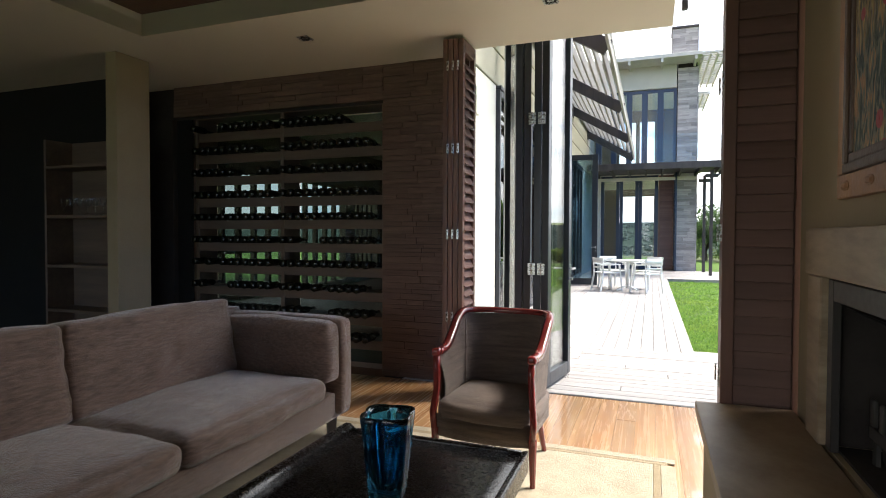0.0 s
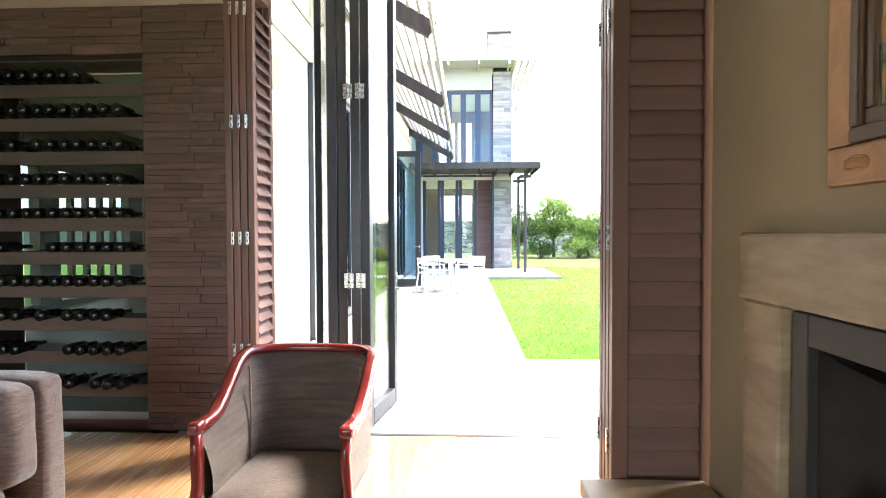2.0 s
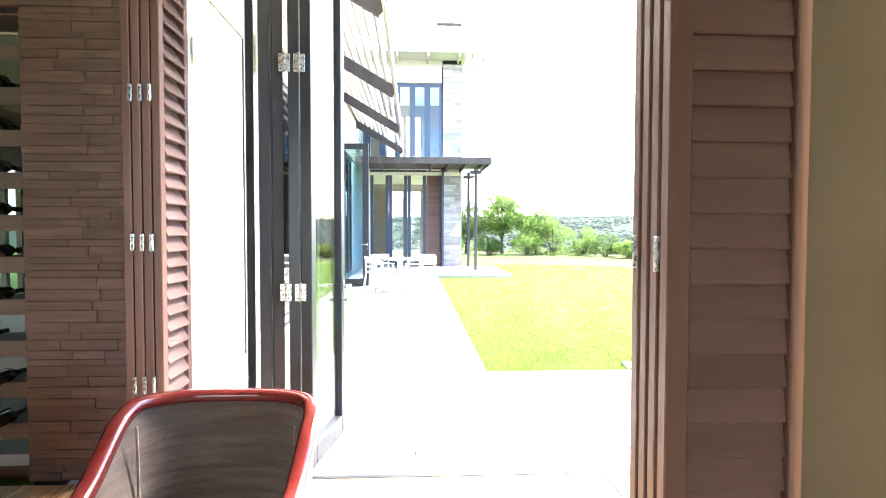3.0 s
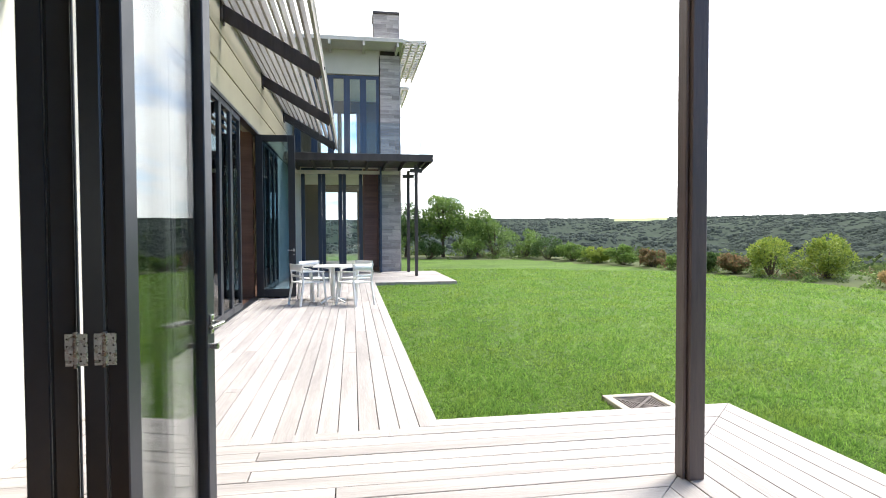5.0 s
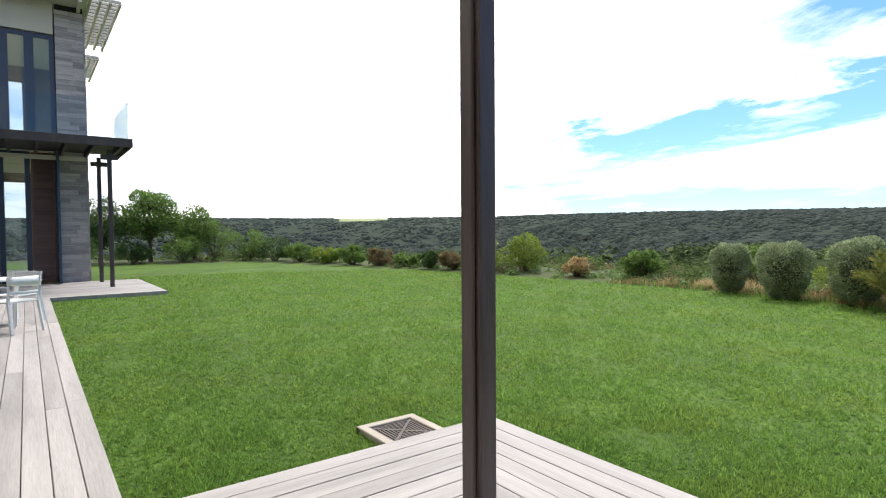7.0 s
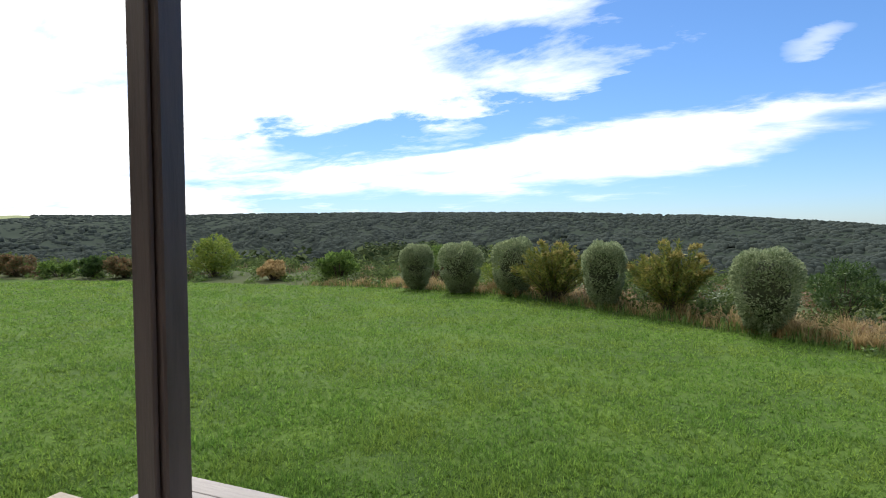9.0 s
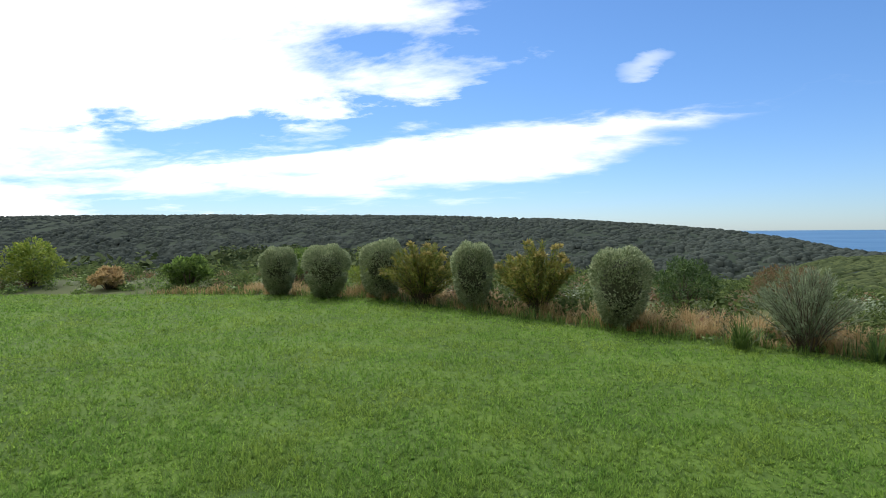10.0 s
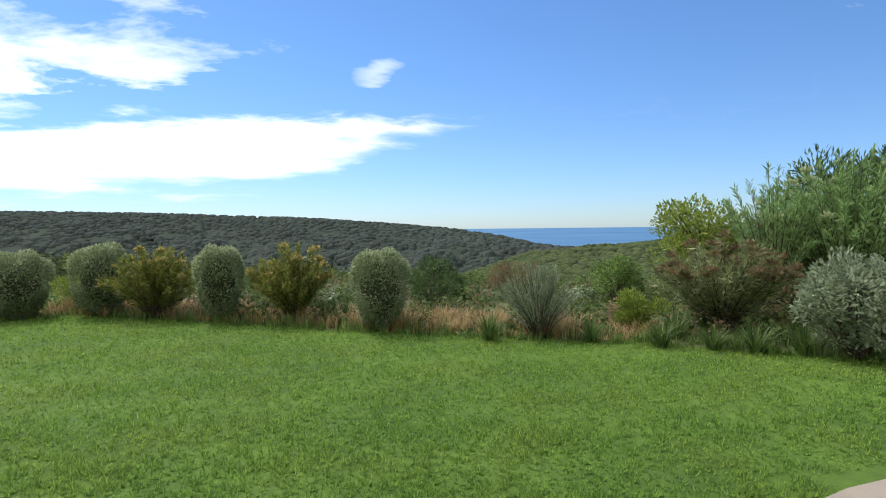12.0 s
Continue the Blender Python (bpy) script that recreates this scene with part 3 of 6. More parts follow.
# ---- timber shutters ----


def shutter(width, height, label, tilt=79):
    """A louvred panel: x along the width, y through the thickness."""
    e = thing("shutter_panel", 0, 0, 0, label, "shutter", "folded shutters")
    t = 0.019
    part("stile", box(0, -t, 0.02, 0.05, t, height, 0.003), M_SHUT, e)
    part("stile", box(width - 0.05, -t, 0.02, width, t, height, 0.003), M_SHUT, e)
    for z0, z1 in ((0.02, 0.14), (height - 0.1, height)):
        part("rail", box(0.0505, -t, z0, width - 0.0505, t, z1, 0.003), M_SHUT, e)
    me = mesh_of("slat", box(0.051, -0.045, -0.0055, width - 0.051, 0.045, 0.0055, 0.003, 1, pose(0, 0, 0, tilt, 0, 0)))
    z = 0.185
    while z < height - 0.13:
        s = part("slat", me, M_SLAT, e)
        s.matrix_basis = pose(0, 0, z, random.uniform(-2.5, 2.5))
        z += 0.077
    return e


SH = "reddish-brown timber louvred shutter panel folded open against the wall"
sh = shutter(0.33, HEAD - 0.02, SH)
sh.matrix_world = pose(0.632, 2.705, 0.0)
for i in range(1, 4):
    copy_thing(sh, pose(0.632 + 0.004 * i, 2.705 + 0.062 * i, 0.0))
sh2 = shutter(0.34, CEIL - 0.03, SH, 58)
sh2.matrix_world = pose(-1.238, 4.19, 0.0, 0, 0, 90)
for i in range(1, 4):
    copy_thing(sh2, pose(-1.238 + 0.044 * i, 4.19 + 0.003 * i, 0.0, 0, 0, 90))
for i in range(3):
    for z in (0.68, 1.35, 2.04, 2.70):
        e = thing("hinge", -1.216 + 0.044 * i, 4.187, z, "small steel hinge joining two shutter stiles", "hinge", "shutter hinges")
        part("plate", box(-0.009, -0.004, -0.04, 0.009, 0.003, 0.04, 0.001), M_STEEL, e)
        part("pin", rod((0, -0.006, -0.04), (0, -0.006, 0.04), 0.004, None, 8), M_STEEL, e)
for z in (0.7, 1.36, 2.05, 2.7):
    for k in (0, 2):
        e = thing("hinge", 0.63, 2.736 + 0.062 * k, z, "small steel hinge joining two shutter stiles", "hinge", "shutter hinges")
        part("plate", box(-0.004, -0.009, -0.04, 0.003, 0.009, 0.04, 0.001), M_STEEL, e)

# ---- terrace post, pergola edge ----
post = thing("veranda_post", 2.10, 5.82, 0.0, "dark stained timber post standing on the deck corner", "post")
part("shaft", box(-0.036, -0.075, 0.0, 0.062, 0.040, 3.86, 0.006), M_POST, post)
part("shaft", box(-0.058, -0.048, 0.0, -0.039, 0.035, 3.86, 0.004), M_POST, post)
pg = thing("pergola", 0.0, 6.4, 3.9, "dark timber pergola edge over the terrace", "pergola")
part("beam", box(-1.8, 0.0, 0.0, 3.3, 0.09, 0.2, 0.006), M_BEAM, pg)
part("beam", box(-1.8, -0.6, 0.0, 3.3, -0.51, 0.2, 0.006), M_BEAM, pg)
for i in range(5):
    part("rafter", box(-1.2 + i * 0.95, -1.5, 0.205, -1.12 + i * 0.95, 0.6, 0.36, 0.006), M_BEAM, pg)
part("bracket", box(0.62, 0.2, -0.09, 0.68, 0.26, 0.204, 0.004), M_BEAM, pg)

# ---- sloping sun screen along the garden front ----
aw = thing("sun_screen", FX, 8.0, 4.0, "sloping sun screen of dark rafters and grey timber battens", "sun screen")
for i in range(4):
    y = 0.3 + 4.1 * i
    part("rafter", beam_between((-0.05, y, 0.98), (1.58, y, 0.02), 0.09, 0.22), M_BEAM, aw)
    part("wall_plate", box(0.02, y - 0.12, 0.75, 0.05, y + 0.12, 1.1, 0.004), M_BEAM, aw)
for i in range(11):
    f = (i + 0.35) / 10.6
    x, z = 0.02 + 1.58 * f, 1.06 - 0.95 * f
    part("batten", box(-0.022, -0.4, 0.0, 0.022, 12.9, 0.11, 0.004, 1, Matrix.Translation((x, 0, z)) @ pose(0, 0, 0, 0, 22, 0)), M_BATTEN, aw)
part("edge_beam", box(1.575, -0.4, -0.02, 1.615, 12.9, 0.12, 0.004), M_BATTEN, aw)

# ---- the two-storey wing at the far end of the deck ----
WY = 23.2
M_EAVE = mat("pale_eave_paint", (0.66, 0.63, 0.57), (0.55, 0.52, 0.47), 6, 0.75, 0.1)


def far_wall():
    bm = bmesh.new()
    add_box(bm, -4.2, WY, -0.1, -1.58, WY + 0.3, 3.95)
    add_box(bm, -1.58, WY, 3.70, 1.12, WY + 0.3, 4.05)
    add_box(bm, -4.2, WY, 7.0, 1.18, WY + 0.3, 8.0)
    add_box(bm, -4.2, WY, 3.95, -3.4, WY + 0.3, 7.0)
    add_box(bm, -4.5, WY, -0.1, -4.2, WY + 8.3, 8.0)
    return bm


structure("wall_far_wing", far_wall(), M_WALLOUT, "cream rendered front of the two-storey wing", "wall")


def far_back_wall():
    # rear wall with tall windows on both storeys
    bm = bmesh.new()
    add_box(bm, -4.2, WY + 8.0, -0.1, -1.3, WY + 8.3, 8.0)
    add_box(bm, 0.45, WY + 8.0, -0.1, 1.9, WY + 8.3, 8.0)
    add_box(bm, -0.48, WY + 8.0, -0.1, -0.28, WY + 8.3, 8.0)
    for a, b in ((-1.3, -0.48), (-0.28, 0.45)):
        add_box(bm, a, WY + 8.0, 3.4, b, WY + 8.3, 4.1)
        add_box(bm, a, WY + 8.0, 7.3, b, WY + 8.3, 8.0)
    return bm


structure("wall_far_back", far_back_wall(), M_INT, "rear wall of the far wing with tall windows, coloured dark for shade", "wall")
structure("floor_far_wing", box(-4.2, WY + 0.3, -0.1, 1.9, WY + 8.0, 0.0), M_CONC, "pale floor inside the far wing", "floor")
structure("floor_far_upper", box(-4.2, WY + 0.3, 3.75, 1.9, WY + 8.0, 3.98), M_CEIL, "upper floor slab of the far wing", "floor")


def far_roof():
    bm = bmesh.new()
    add_box(bm, -4.9, WY - 1.0, 7.86, 1.99, WY + 9.0, 8.0, 0.01)
    for i in range(6):
        add_box(bm, -4.0 + i * 1.15, WY - 0.98, 7.72, -3.92 + i * 1.15, WY, 7.859)
    return bm


structure("roof_far", far_roof(), M_EAVE, "pale overhanging flat roof of the two-storey wing", "roof")
far_leaf = bifold_leaf("window_leaf", 0.71, 3.68, "dark blue-grey framed glass door of the far wing", "door", "far wing doors", M_ALUB, 0, (), 0.12, "", M_GLASSB, 0.125)
far_leaf.matrix_world = pose(-1.57, WY + 0.12, 0)
for i in range(1, 3):
    copy_thing(far_leaf, pose(-1.57 + i * 0.716, WY + 0.12, 0))
part_leaf = copy_thing(far_leaf, pose(1.16, WY - 0.02, 0, 0, 0, -88))
up_leaf = bifold_leaf("window_leaf", 0.575, 3.0, "dark blue-grey framed upper window of the far wing", "window", "upper far windows", M_ALUB, 0, (), 0.12, "", M_GLASSB, 0.11)
up_leaf.matrix_world = pose(-3.39, WY + 0.12, 3.98)
for i in range(1, 8):
    copy_thing(up_leaf, pose(-3.39 + i * 0.5725, WY + 0.12, 3.98))
fsh = shutter(0.56, 3.66, "brown timber louvred shutter closed beside the far doors")
fsh.matrix_world = pose(0.585, WY + 0.05, 0)


def ledge_stones(owner, x0, x1, y, z0, z1, row, lmin, lmax, depth, material, name="stone", axis="x", jitter=0.012):
    """Stacked stones in courses on one face, each a piece of its own on shared meshes."""
    shapes = []
    for k in range(6):
        bm = box(0, -depth, 0, 1, 0, 1, 0.0)
        for v in bm.verts:
            v.co += Vector((0, noise.noise(v.co * 3 + Vector((k * 7, 0, 0))) * depth * 0.35 if v.co.y < -0.01 else 0, 0))
        me = mesh_of(name, bm)
        me.materials.append(material)
        shapes.append(me)
    z, n = z0, 0
    while z < z1 - 0.005:
        h = min(row * random.uniform(0.7, 1.35), z1 - z)
        x = x0
        while x < x1 - 0.001:
            l = random.uniform(lmin, lmax)
            if x + l > x1 - lmin * 0.6:
                l = x1 - x
            ob = new(name, random.choice(shapes))
            ob.parent = owner
            m = Matrix.Translation((x + 0.0015, y - random.uniform(0, jitter), z + 0.0015)) @ Matrix.Diagonal((l - 0.003, 1, h - 0.003, 1))
            if axis == "y":
                m = Matrix.Translation((y + random.uniform(0, jitter), x + 0.0015, z + 0.0015)) @ pose(0, 0, 0, 0, 0, 90) @ Matrix.Diagonal((l - 0.003, 1, h - 0.003, 1))
            ob.matrix_basis = m
            x += l
            n += 1
        z += h
    return n


pier = structure("wall_pier", box(1.24, WY + 0.02, -0.1, 1.9, WY + 1.4, 8.0), M_ASH, "core of the grey ledge-stone pier", "wall")
chim = structure("chimney", box(1.03, WY + 0.72, 8.0, 1.93, WY + 1.7, 9.42), M_ASH, "core of the grey ledge-stone chimney", "chimney")
cap = structure("chimney_cap", box(1.0, WY + 0.6, 9.421, 1.98, WY + 1.76, 9.5, 0.01), M_BEAM, "thin dark slab on the chimney", "chimney")


def lattice(y0, y1, z, label):
    e = thing("eave_lattice", 2.3, (y0 + y1) / 2, z, label, "lattice", "eave lattices")
    d = (y1 - y0) / 2
    for x in (-0.27, -0.03, 0.21, 0.45):
        part("beam", box(x - 0.03, -d, -0.08, x + 0.03, d, 0.0, 0.004), M_EAVE, e)
    n = int((y1 - y0) / 0.3)
    for i in range(n):
        part("slat", box(-0.305, -d + 0.3 * i + 0.06, 0.002, 0.48, -d + 0.3 * i + 0.15, 0.07), M_EAVE, e)
    return e


lattice(WY - 1.0, WY + 4.0, 7.9, "pale timber slatted eave overhanging the stone pier")
lattice(WY + 5.2, WY + 9.0, 7.9, "pale timber slatted eave further back")

# canopy over the far deck, carrying the balcony
can = thing("deck_canopy", 0.45, 21.7, 3.55, "dark timber canopy over the far deck carrying a balcony", "canopy")
part("fascia", box(-2.25, -1.45, 0.04, 2.25, -1.40, 0.26, 0.006), M_BEAM, can)
part("fascia", box(2.20, -1.399, 0.04, 2.25, 1.45, 0.26, 0.006), M_BEAM, can)
part("deck_slab", box(-2.25, -1.399, 0.16, 2.199, 1.45, 0.262, 0.004), M_BEAM, can)
for i in range(8):
    part("joist", box(-2.1 + i * 0.58, -1.397, 0.0, -2.04 + i * 0.58, 1.45, 0.159, 0.004), M_BEAM, can)
part("wall_beam", box(-2.25, 1.0, -0.12, 1.4, 1.1, -0.001, 0.004), M_WALLOUT, can, "pale beam under the canopy joists")
for x, y in ((2.22, 20.75), (2.15, 22.6)):
    p = thing("veranda_post", x, y, 0.0, "slim dark timber post holding up the canopy", "post", "canopy posts")
    part("shaft", box(-0.05, -0.05, 0.0, 0.05, 0.05, 3.548, 0.006), M_BEAM, p)
    part("corbel", box(-0.2, -0.045, 3.3, 0.2, 0.045, 3.42, 0.006), M_BEAM, p)
M_GLASSC = glass_mat("clear_balustrade_glass", (0.93, 0.97, 0.98), 0.0, 0.35)
bal = thing("glass_balustrade", 0.45, 21.7, 3.813, "clear frameless glass balustrade round the balcony", "balustrade")
for i in range(4):
    g = part("pane", box(-2.2 + i * 1.1, -1.36, 0.0, -1.12 + i * 1.1, -1.345, 0.95, 0.002), M_GLASSC, bal)
for i in range(2):
    g = part("pane", box(2.16, -1.34 + i * 1.38, 0.0, 2.175, 0.02 + i * 1.38, 0.95, 0.002), M_GLASSC, bal)

# ---- ground: lawn, wild slope, valley and hills in one sheet ----
EDGE = [(-30, 48), (0, 41), (6, 36), (10.5, 34), (12.6, 27.5), (14.0, 20.8), (14.75, 14.0), (14.9, 11.3), (14.3, 8.2), (12.5, 5.8), (10.7, 3.4), (9.3, 1.3),
        (8.2, -0.4), (7.1, -1.35), (6.3, -2.0), (5.6, -3.5), (5.2, -7.0), (4.5, -14.0), (-4, -24), (-30, -30), (-46, 8)]
M_LAWN = mat("mown_lawn", (0.100, 0.170, 0.027), (0.048, 0.090, 0.017), 5.0, 0.9, 0.6, detail=12, fine=60, big=0.45, spec=0.15)
M_SCRUB = mat("wild_scrub", (0.11, 0.13, 0.055), (0.055, 0.07, 0.032), 0.12, 0.95, 1.0, detail=14, fine=0.9, big=0.3, spec=0.1)
# far ground is darkened in colour to match the crowns' unlit sides
M_FARHILL = mat("far_forest_dimmed", (0.044, 0.06, 0.044), (0.03, 0.042, 0.032), 0.035, 0.95, 1.0, detail=15, fine=0.35, big=0.35, spec=0.05)
M_MEADOW = mat("far_meadow", (0.30, 0.33, 0.17), (0.22, 0.26, 0.13), 0.03, 0.95, 0.2, spec=0.1)
M_SEA = mat("sea_water", (0.05, 0.13, 0.24), (0.045, 0.12, 0.22), 0.004, 0.35, 0.05, spec=0.3)


def edge_distance(x, y):
    """Signed distance to the lawn's border: positive outside."""
    P = np.array(EDGE)
    Q = np.roll(P, -1, 0)
    d = Q - P
    px, py = x[..., None] - P[:, 0], y[..., None] - P[:, 1]
    s = np.clip((px * d[:, 0] + py * d[:, 1]) / (d ** 2).sum(1), 0, 1)
    dist = np.hypot(px - s * d[:, 0], py - s * d[:, 1]).min(-1)
    cross = ((P[:, 1] > y[..., None]) != (Q[:, 1] > y[..., None])) & (x[..., None] < d[:, 0] * (y[..., None] - P[:, 1]) / np.where(d[:, 1] == 0, 1e-9, d[:, 1]) + P[:, 0])
    inside = cross.sum(-1) % 2 == 1
    return np.where(inside, -dist, dist)


def bumps(x, y, size, seed, octaves=4):
    """Smooth pseudo-random relief between about -1 and 1."""
    rng = np.random.RandomState(seed)
    h, a = np.zeros_like(x), 1.0
    for k in range(octaves):
        for _ in range(5):
            t, ph = rng.uniform(0, 2 * np.pi), rng.uniform(0, 2 * np.pi)
            h += a * 0.45 * np.sin((x * np.cos(t) + y * np.sin(t)) * 2 * np.pi / (size * rng.uniform(0.7, 1.4)) + ph)
        a, size = a * 0.5, size * 0.48
    return h / 1.6


RIDGE_AZ = [-180, -60, -10, 13, 27, 42, 49, 59, 70, 79, 93, 100, 107, 112, 117, 126, 140, 180]
RIDGE_EL = [0.2, 0.5, 1.15, 1.28, 1.25, 1.36, 1.5, 1.6, 1.56, 1.5, 1.03, 0.52, -0.06, -0.8, -1.85, -2.6, -3.2, -1.0]


# wooded knoll and coastal spur that stand up out of the valley, 130 m off
RIM_AZ = [-180, -60, -20, 40, 48, 53, 60, 66, 72, 78, 84, 90, 97, 103, 108, 111, 116, 122, 128, 140, 180]
RIM_EL = [-3, -3, -8, -12, -6.8, -4.6, -2.4, -2.2, -2.7, -4.0, -6.4, -9.5, -9.0, -6.8, -5.2, -4.2, -2.4, -1.7, -1.3, -0.8, -0.6]


def land_height(x, y):
    d = edge_distance(x, y)
    out = np.clip(d, 0, None)
    lawn = -0.085 - 0.165 * np.clip((np.maximum(x - 3.3, (y - 18) * 0.6) - 0.2) / 6.0, 0, 1)
    r = np.hypot(x - 1.2, y - 4.6)
    az = np.degrees(np.arctan2(x - 1.2, y - 4.6))
    el = np.interp(az, RIDGE_AZ, RIDGE_EL)
    slope = -0.045 * out - 0.0016 * np.clip(out, 0, 60) ** 2
    near = np.maximum(slope, -26 + 3 * bumps(x, y, 260, 3))
    crest = 1.39 + np.tan(np.radians(np.interp(az, RIM_AZ, RIM_EL))) * 130 + 0.7 * bumps(x, y, 55, 8)
    w = np.clip((r - 40) / 90, 0, 1)
    w = w * w * (3 - 2 * w)
    near = np.where(r < 130, near * (1 - w) + crest * w, np.maximum(crest - 0.24 * (r - 130), -44 + 3 * bumps(x, y, 260, 3)))
    far_r = np.interp(az, [-180, 0, 30, 60, 90, 107, 118, 180], [1500, 1500, 1500, 900, 700, 600, 520, 700])
    top = 1.39 + np.tan(np.radians(el)) * far_r
    rise = np.clip((r - far_r * 0.42) / (far_r * 0.58), 0, 1)
    rise = rise * rise * (3 - 2 * rise)
    hill = near + (top - near) * rise
    gullies = (bumps(x, y, 190, 11) * 13 - 9 * np.abs(np.sin(np.radians(az) * 26 + 1.6 * bumps(x, y, 240, 6)))) * np.clip(rise * 4, 0, 1) * (1 - rise)
    drop = np.clip((r - far_r * 1.02) / (far_r * 0.5), 0, 1)
    h = np.where(r > far_r * 0.42, hill, near) + gullies
    h = h * (1 - drop) + (-45) * drop
    return np.where(d <= 0, lawn, np.minimum(h, 900) + lawn * np.clip(1 - out / 3, 0, 1)), d


def build_ground():
    rings = np.concatenate([np.arange(0.6, 24, 0.45), 24 * 1.052 ** np.arange(0, 106)])
    rings = rings[rings < 4700]
    nseg = 360
    az = np.linspace(0, 2 * np.pi, nseg, endpoint=False)
    R, A = np.meshgrid(rings, az, indexing="ij")
    X, Y = 4.0 + R * np.sin(A), 6.0 + R * np.cos(A)
    Z, D = land_height(X, Y)
    tree = np.clip((D - 3) / 20, 0, 1) * np.clip(R / 400, 0.05, 1.0)
    Z = Z - np.random.RandomState(5).uniform(0, 1, Z.shape) * tree * 1.5
    verts = [(4.0, 6.0, -0.085)] + list(zip(X.ravel().tolist(), Y.ravel().tolist(), Z.ravel().tolist()))
    faces, kind = [], []
    nr = len(rings)
    for j in range(nseg):
        faces.append((0, 1 + (j + 1) % nseg, 1 + j)); kind.append(0)
    Dm = D
    for i in range(nr - 1):
        for j in range(nseg):
            k = (j + 1) % nseg
            faces.append((1 + i * nseg + j, 1 + i * nseg + k, 1 + (i + 1) * nseg + k, 1 + (i + 1) * nseg + j))
            q = (Dm[i, j] + Dm[i, k] + Dm[i + 1, j] + Dm[i + 1, k]) / 4
            meadow = 25.5 < j < 31 and 1290 < rings[i] < 1480
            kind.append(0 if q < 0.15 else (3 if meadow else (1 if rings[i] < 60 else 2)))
    me = bpy.data.meshes.new("ground")
    me.from_pydata(verts, [], faces)
    for m in (M_LAWN, M_SCRUB, M_FARHILL, M_MEADOW):
        me.materials.append(m)
    me.polygons.foreach_set("material_index", kind)
    me.polygons.foreach_set("use_smooth", [True] * len(faces))
    me.update()
    return tagged(new("ground", me), "mown green lawn running out to a wooded valley and hills", "ground", "", "structure")


build_ground()
sea = box(700, -4700, -24.0, 4800, 900, -20.0)
add_box(sea, 420, -4700, -24.0, 699.9, -245, -20.0)
structure("water", sea, M_SEA, "blue sea under the horizon", "water")

# ---- leaves ----


def leaf_cloud(name, pts, nrm, size, material, parent, label="", aspect=0.38, droop=0.5, seed=1, spread=0.8):
    """Many small pointed leaves at pts, each two triangles, turned about the outward direction."""
    rng = np.random.RandomState(seed)
    n = len(pts)
    d = nrm + rng.normal(0, spread, (n, 3))
    d /= np.linalg.norm(d, axis=1, keepdims=True) + 1e-9
    s = np.cross(d, rng.normal(0, 1, (n, 3)))
    s /= np.linalg.norm(s, axis=1, keepdims=True) + 1e-9
    L = size * rng.uniform(0.6, 1.3, (n, 1))
    W = L * aspect * 0.5
    up = np.cross(s, d)
    base, tip, mid = pts, pts + d * L + up * L * 0.12, pts + d * L * 0.45
    V = np.stack([base, mid + s * W, tip, mid - s * W], 1).reshape(-1, 3)
    me = bpy.data.meshes.new(name)
    q = np.arange(n)[:, None] * 4
    F = np.concatenate([q + [0, 1, 2], q + [0, 2, 3]])
    me.vertices.add(len(V)); me.vertices.foreach_set("co", V.ravel())
    me.loops.add(F.size); me.loops.foreach_set("vertex_index", F.ravel().astype(np.int32))
    me.polygons.add(len(F)); me.polygons.foreach_set("loop_start", np.arange(0, F.size, 3, dtype=np.int32))
    me.update(calc_edges=True)
    me.materials.append(material)
    ob = new(name, me)
    ob.parent = parent
    if label:
        ob["label"] = label
    return ob


def leaf_mat(name, c1, c2, trans=0.35, rough=0.5, spec=0.3, patch=None):
    """Leaves: each one its own shade."""
    m = bpy.data.materials.new(name)
    m.use_nodes = True
    nt = m.node_tree
    N, L = nt.nodes.new, nt.links.new
    b = nt.nodes["Principled BSDF"]
    g, ramp = N("ShaderNodeNewGeometry"), N("ShaderNodeValToRGB")
    ramp.color_ramp.elements[0].color, ramp.color_ramp.elements[1].color = (*c2, 1), (*c1, 1)
    L(g.outputs["Random Per Island"], ramp.inputs[0])
    col = ramp.outputs[0]
    if patch:
        tc, nz, mr, mx2 = N("ShaderNodeTexCoord"), N("ShaderNodeTexNoise"), N("ShaderNodeMapRange"), N("ShaderNodeMix")
        mx2.data_type, mx2.blend_type = "RGBA", "MULTIPLY"
        nz.inputs["Scale"].default_value, nz.inputs["Detail"].default_value = 0.9, 5
        mr.inputs["From Min"].default_value, mr.inputs["From Max"].default_value = 0.42, 0.68
        mx2.inputs["B"].default_value = (*patch, 1)
        L(tc.outputs["Object"], nz.inputs["Vector"]); L(nz.outputs["Fac"], mr.inputs[0]); L(mr.outputs[0], mx2.inputs["Factor"]); L(col, mx2.inputs["A"])
        col = mx2.outputs["Result"]
    L(col, b.inputs["Base Color"])
    b.inputs["Roughness"].default_value, b.inputs["Specular IOR Level"].default_value = rough, spec
    tr = N("ShaderNodeBsdfTranslucent")
    L(col, tr.inputs["Color"])
    mx = N("ShaderNodeMixShader"); mx.inputs[0].default_value = trans
    L(b.outputs[0], mx.inputs[1]); L(tr.outputs[0], mx.inputs[2])
    L(mx.outputs[0], nt.nodes["Material Output"].inputs["Surface"])
    return m


L_TOPI = leaf_mat("topiary_leaf", (0.432, 0.492, 0.300), (0.144, 0.198, 0.090), 0.45)
L_GREEN = leaf_mat("bush_leaf", (0.224, 0.336, 0.080), (0.064, 0.120, 0.032), 0.45)
L_LIGHT = leaf_mat("light_leaf", (0.319, 0.377, 0.065), (0.116, 0.189, 0.036), 0.45)
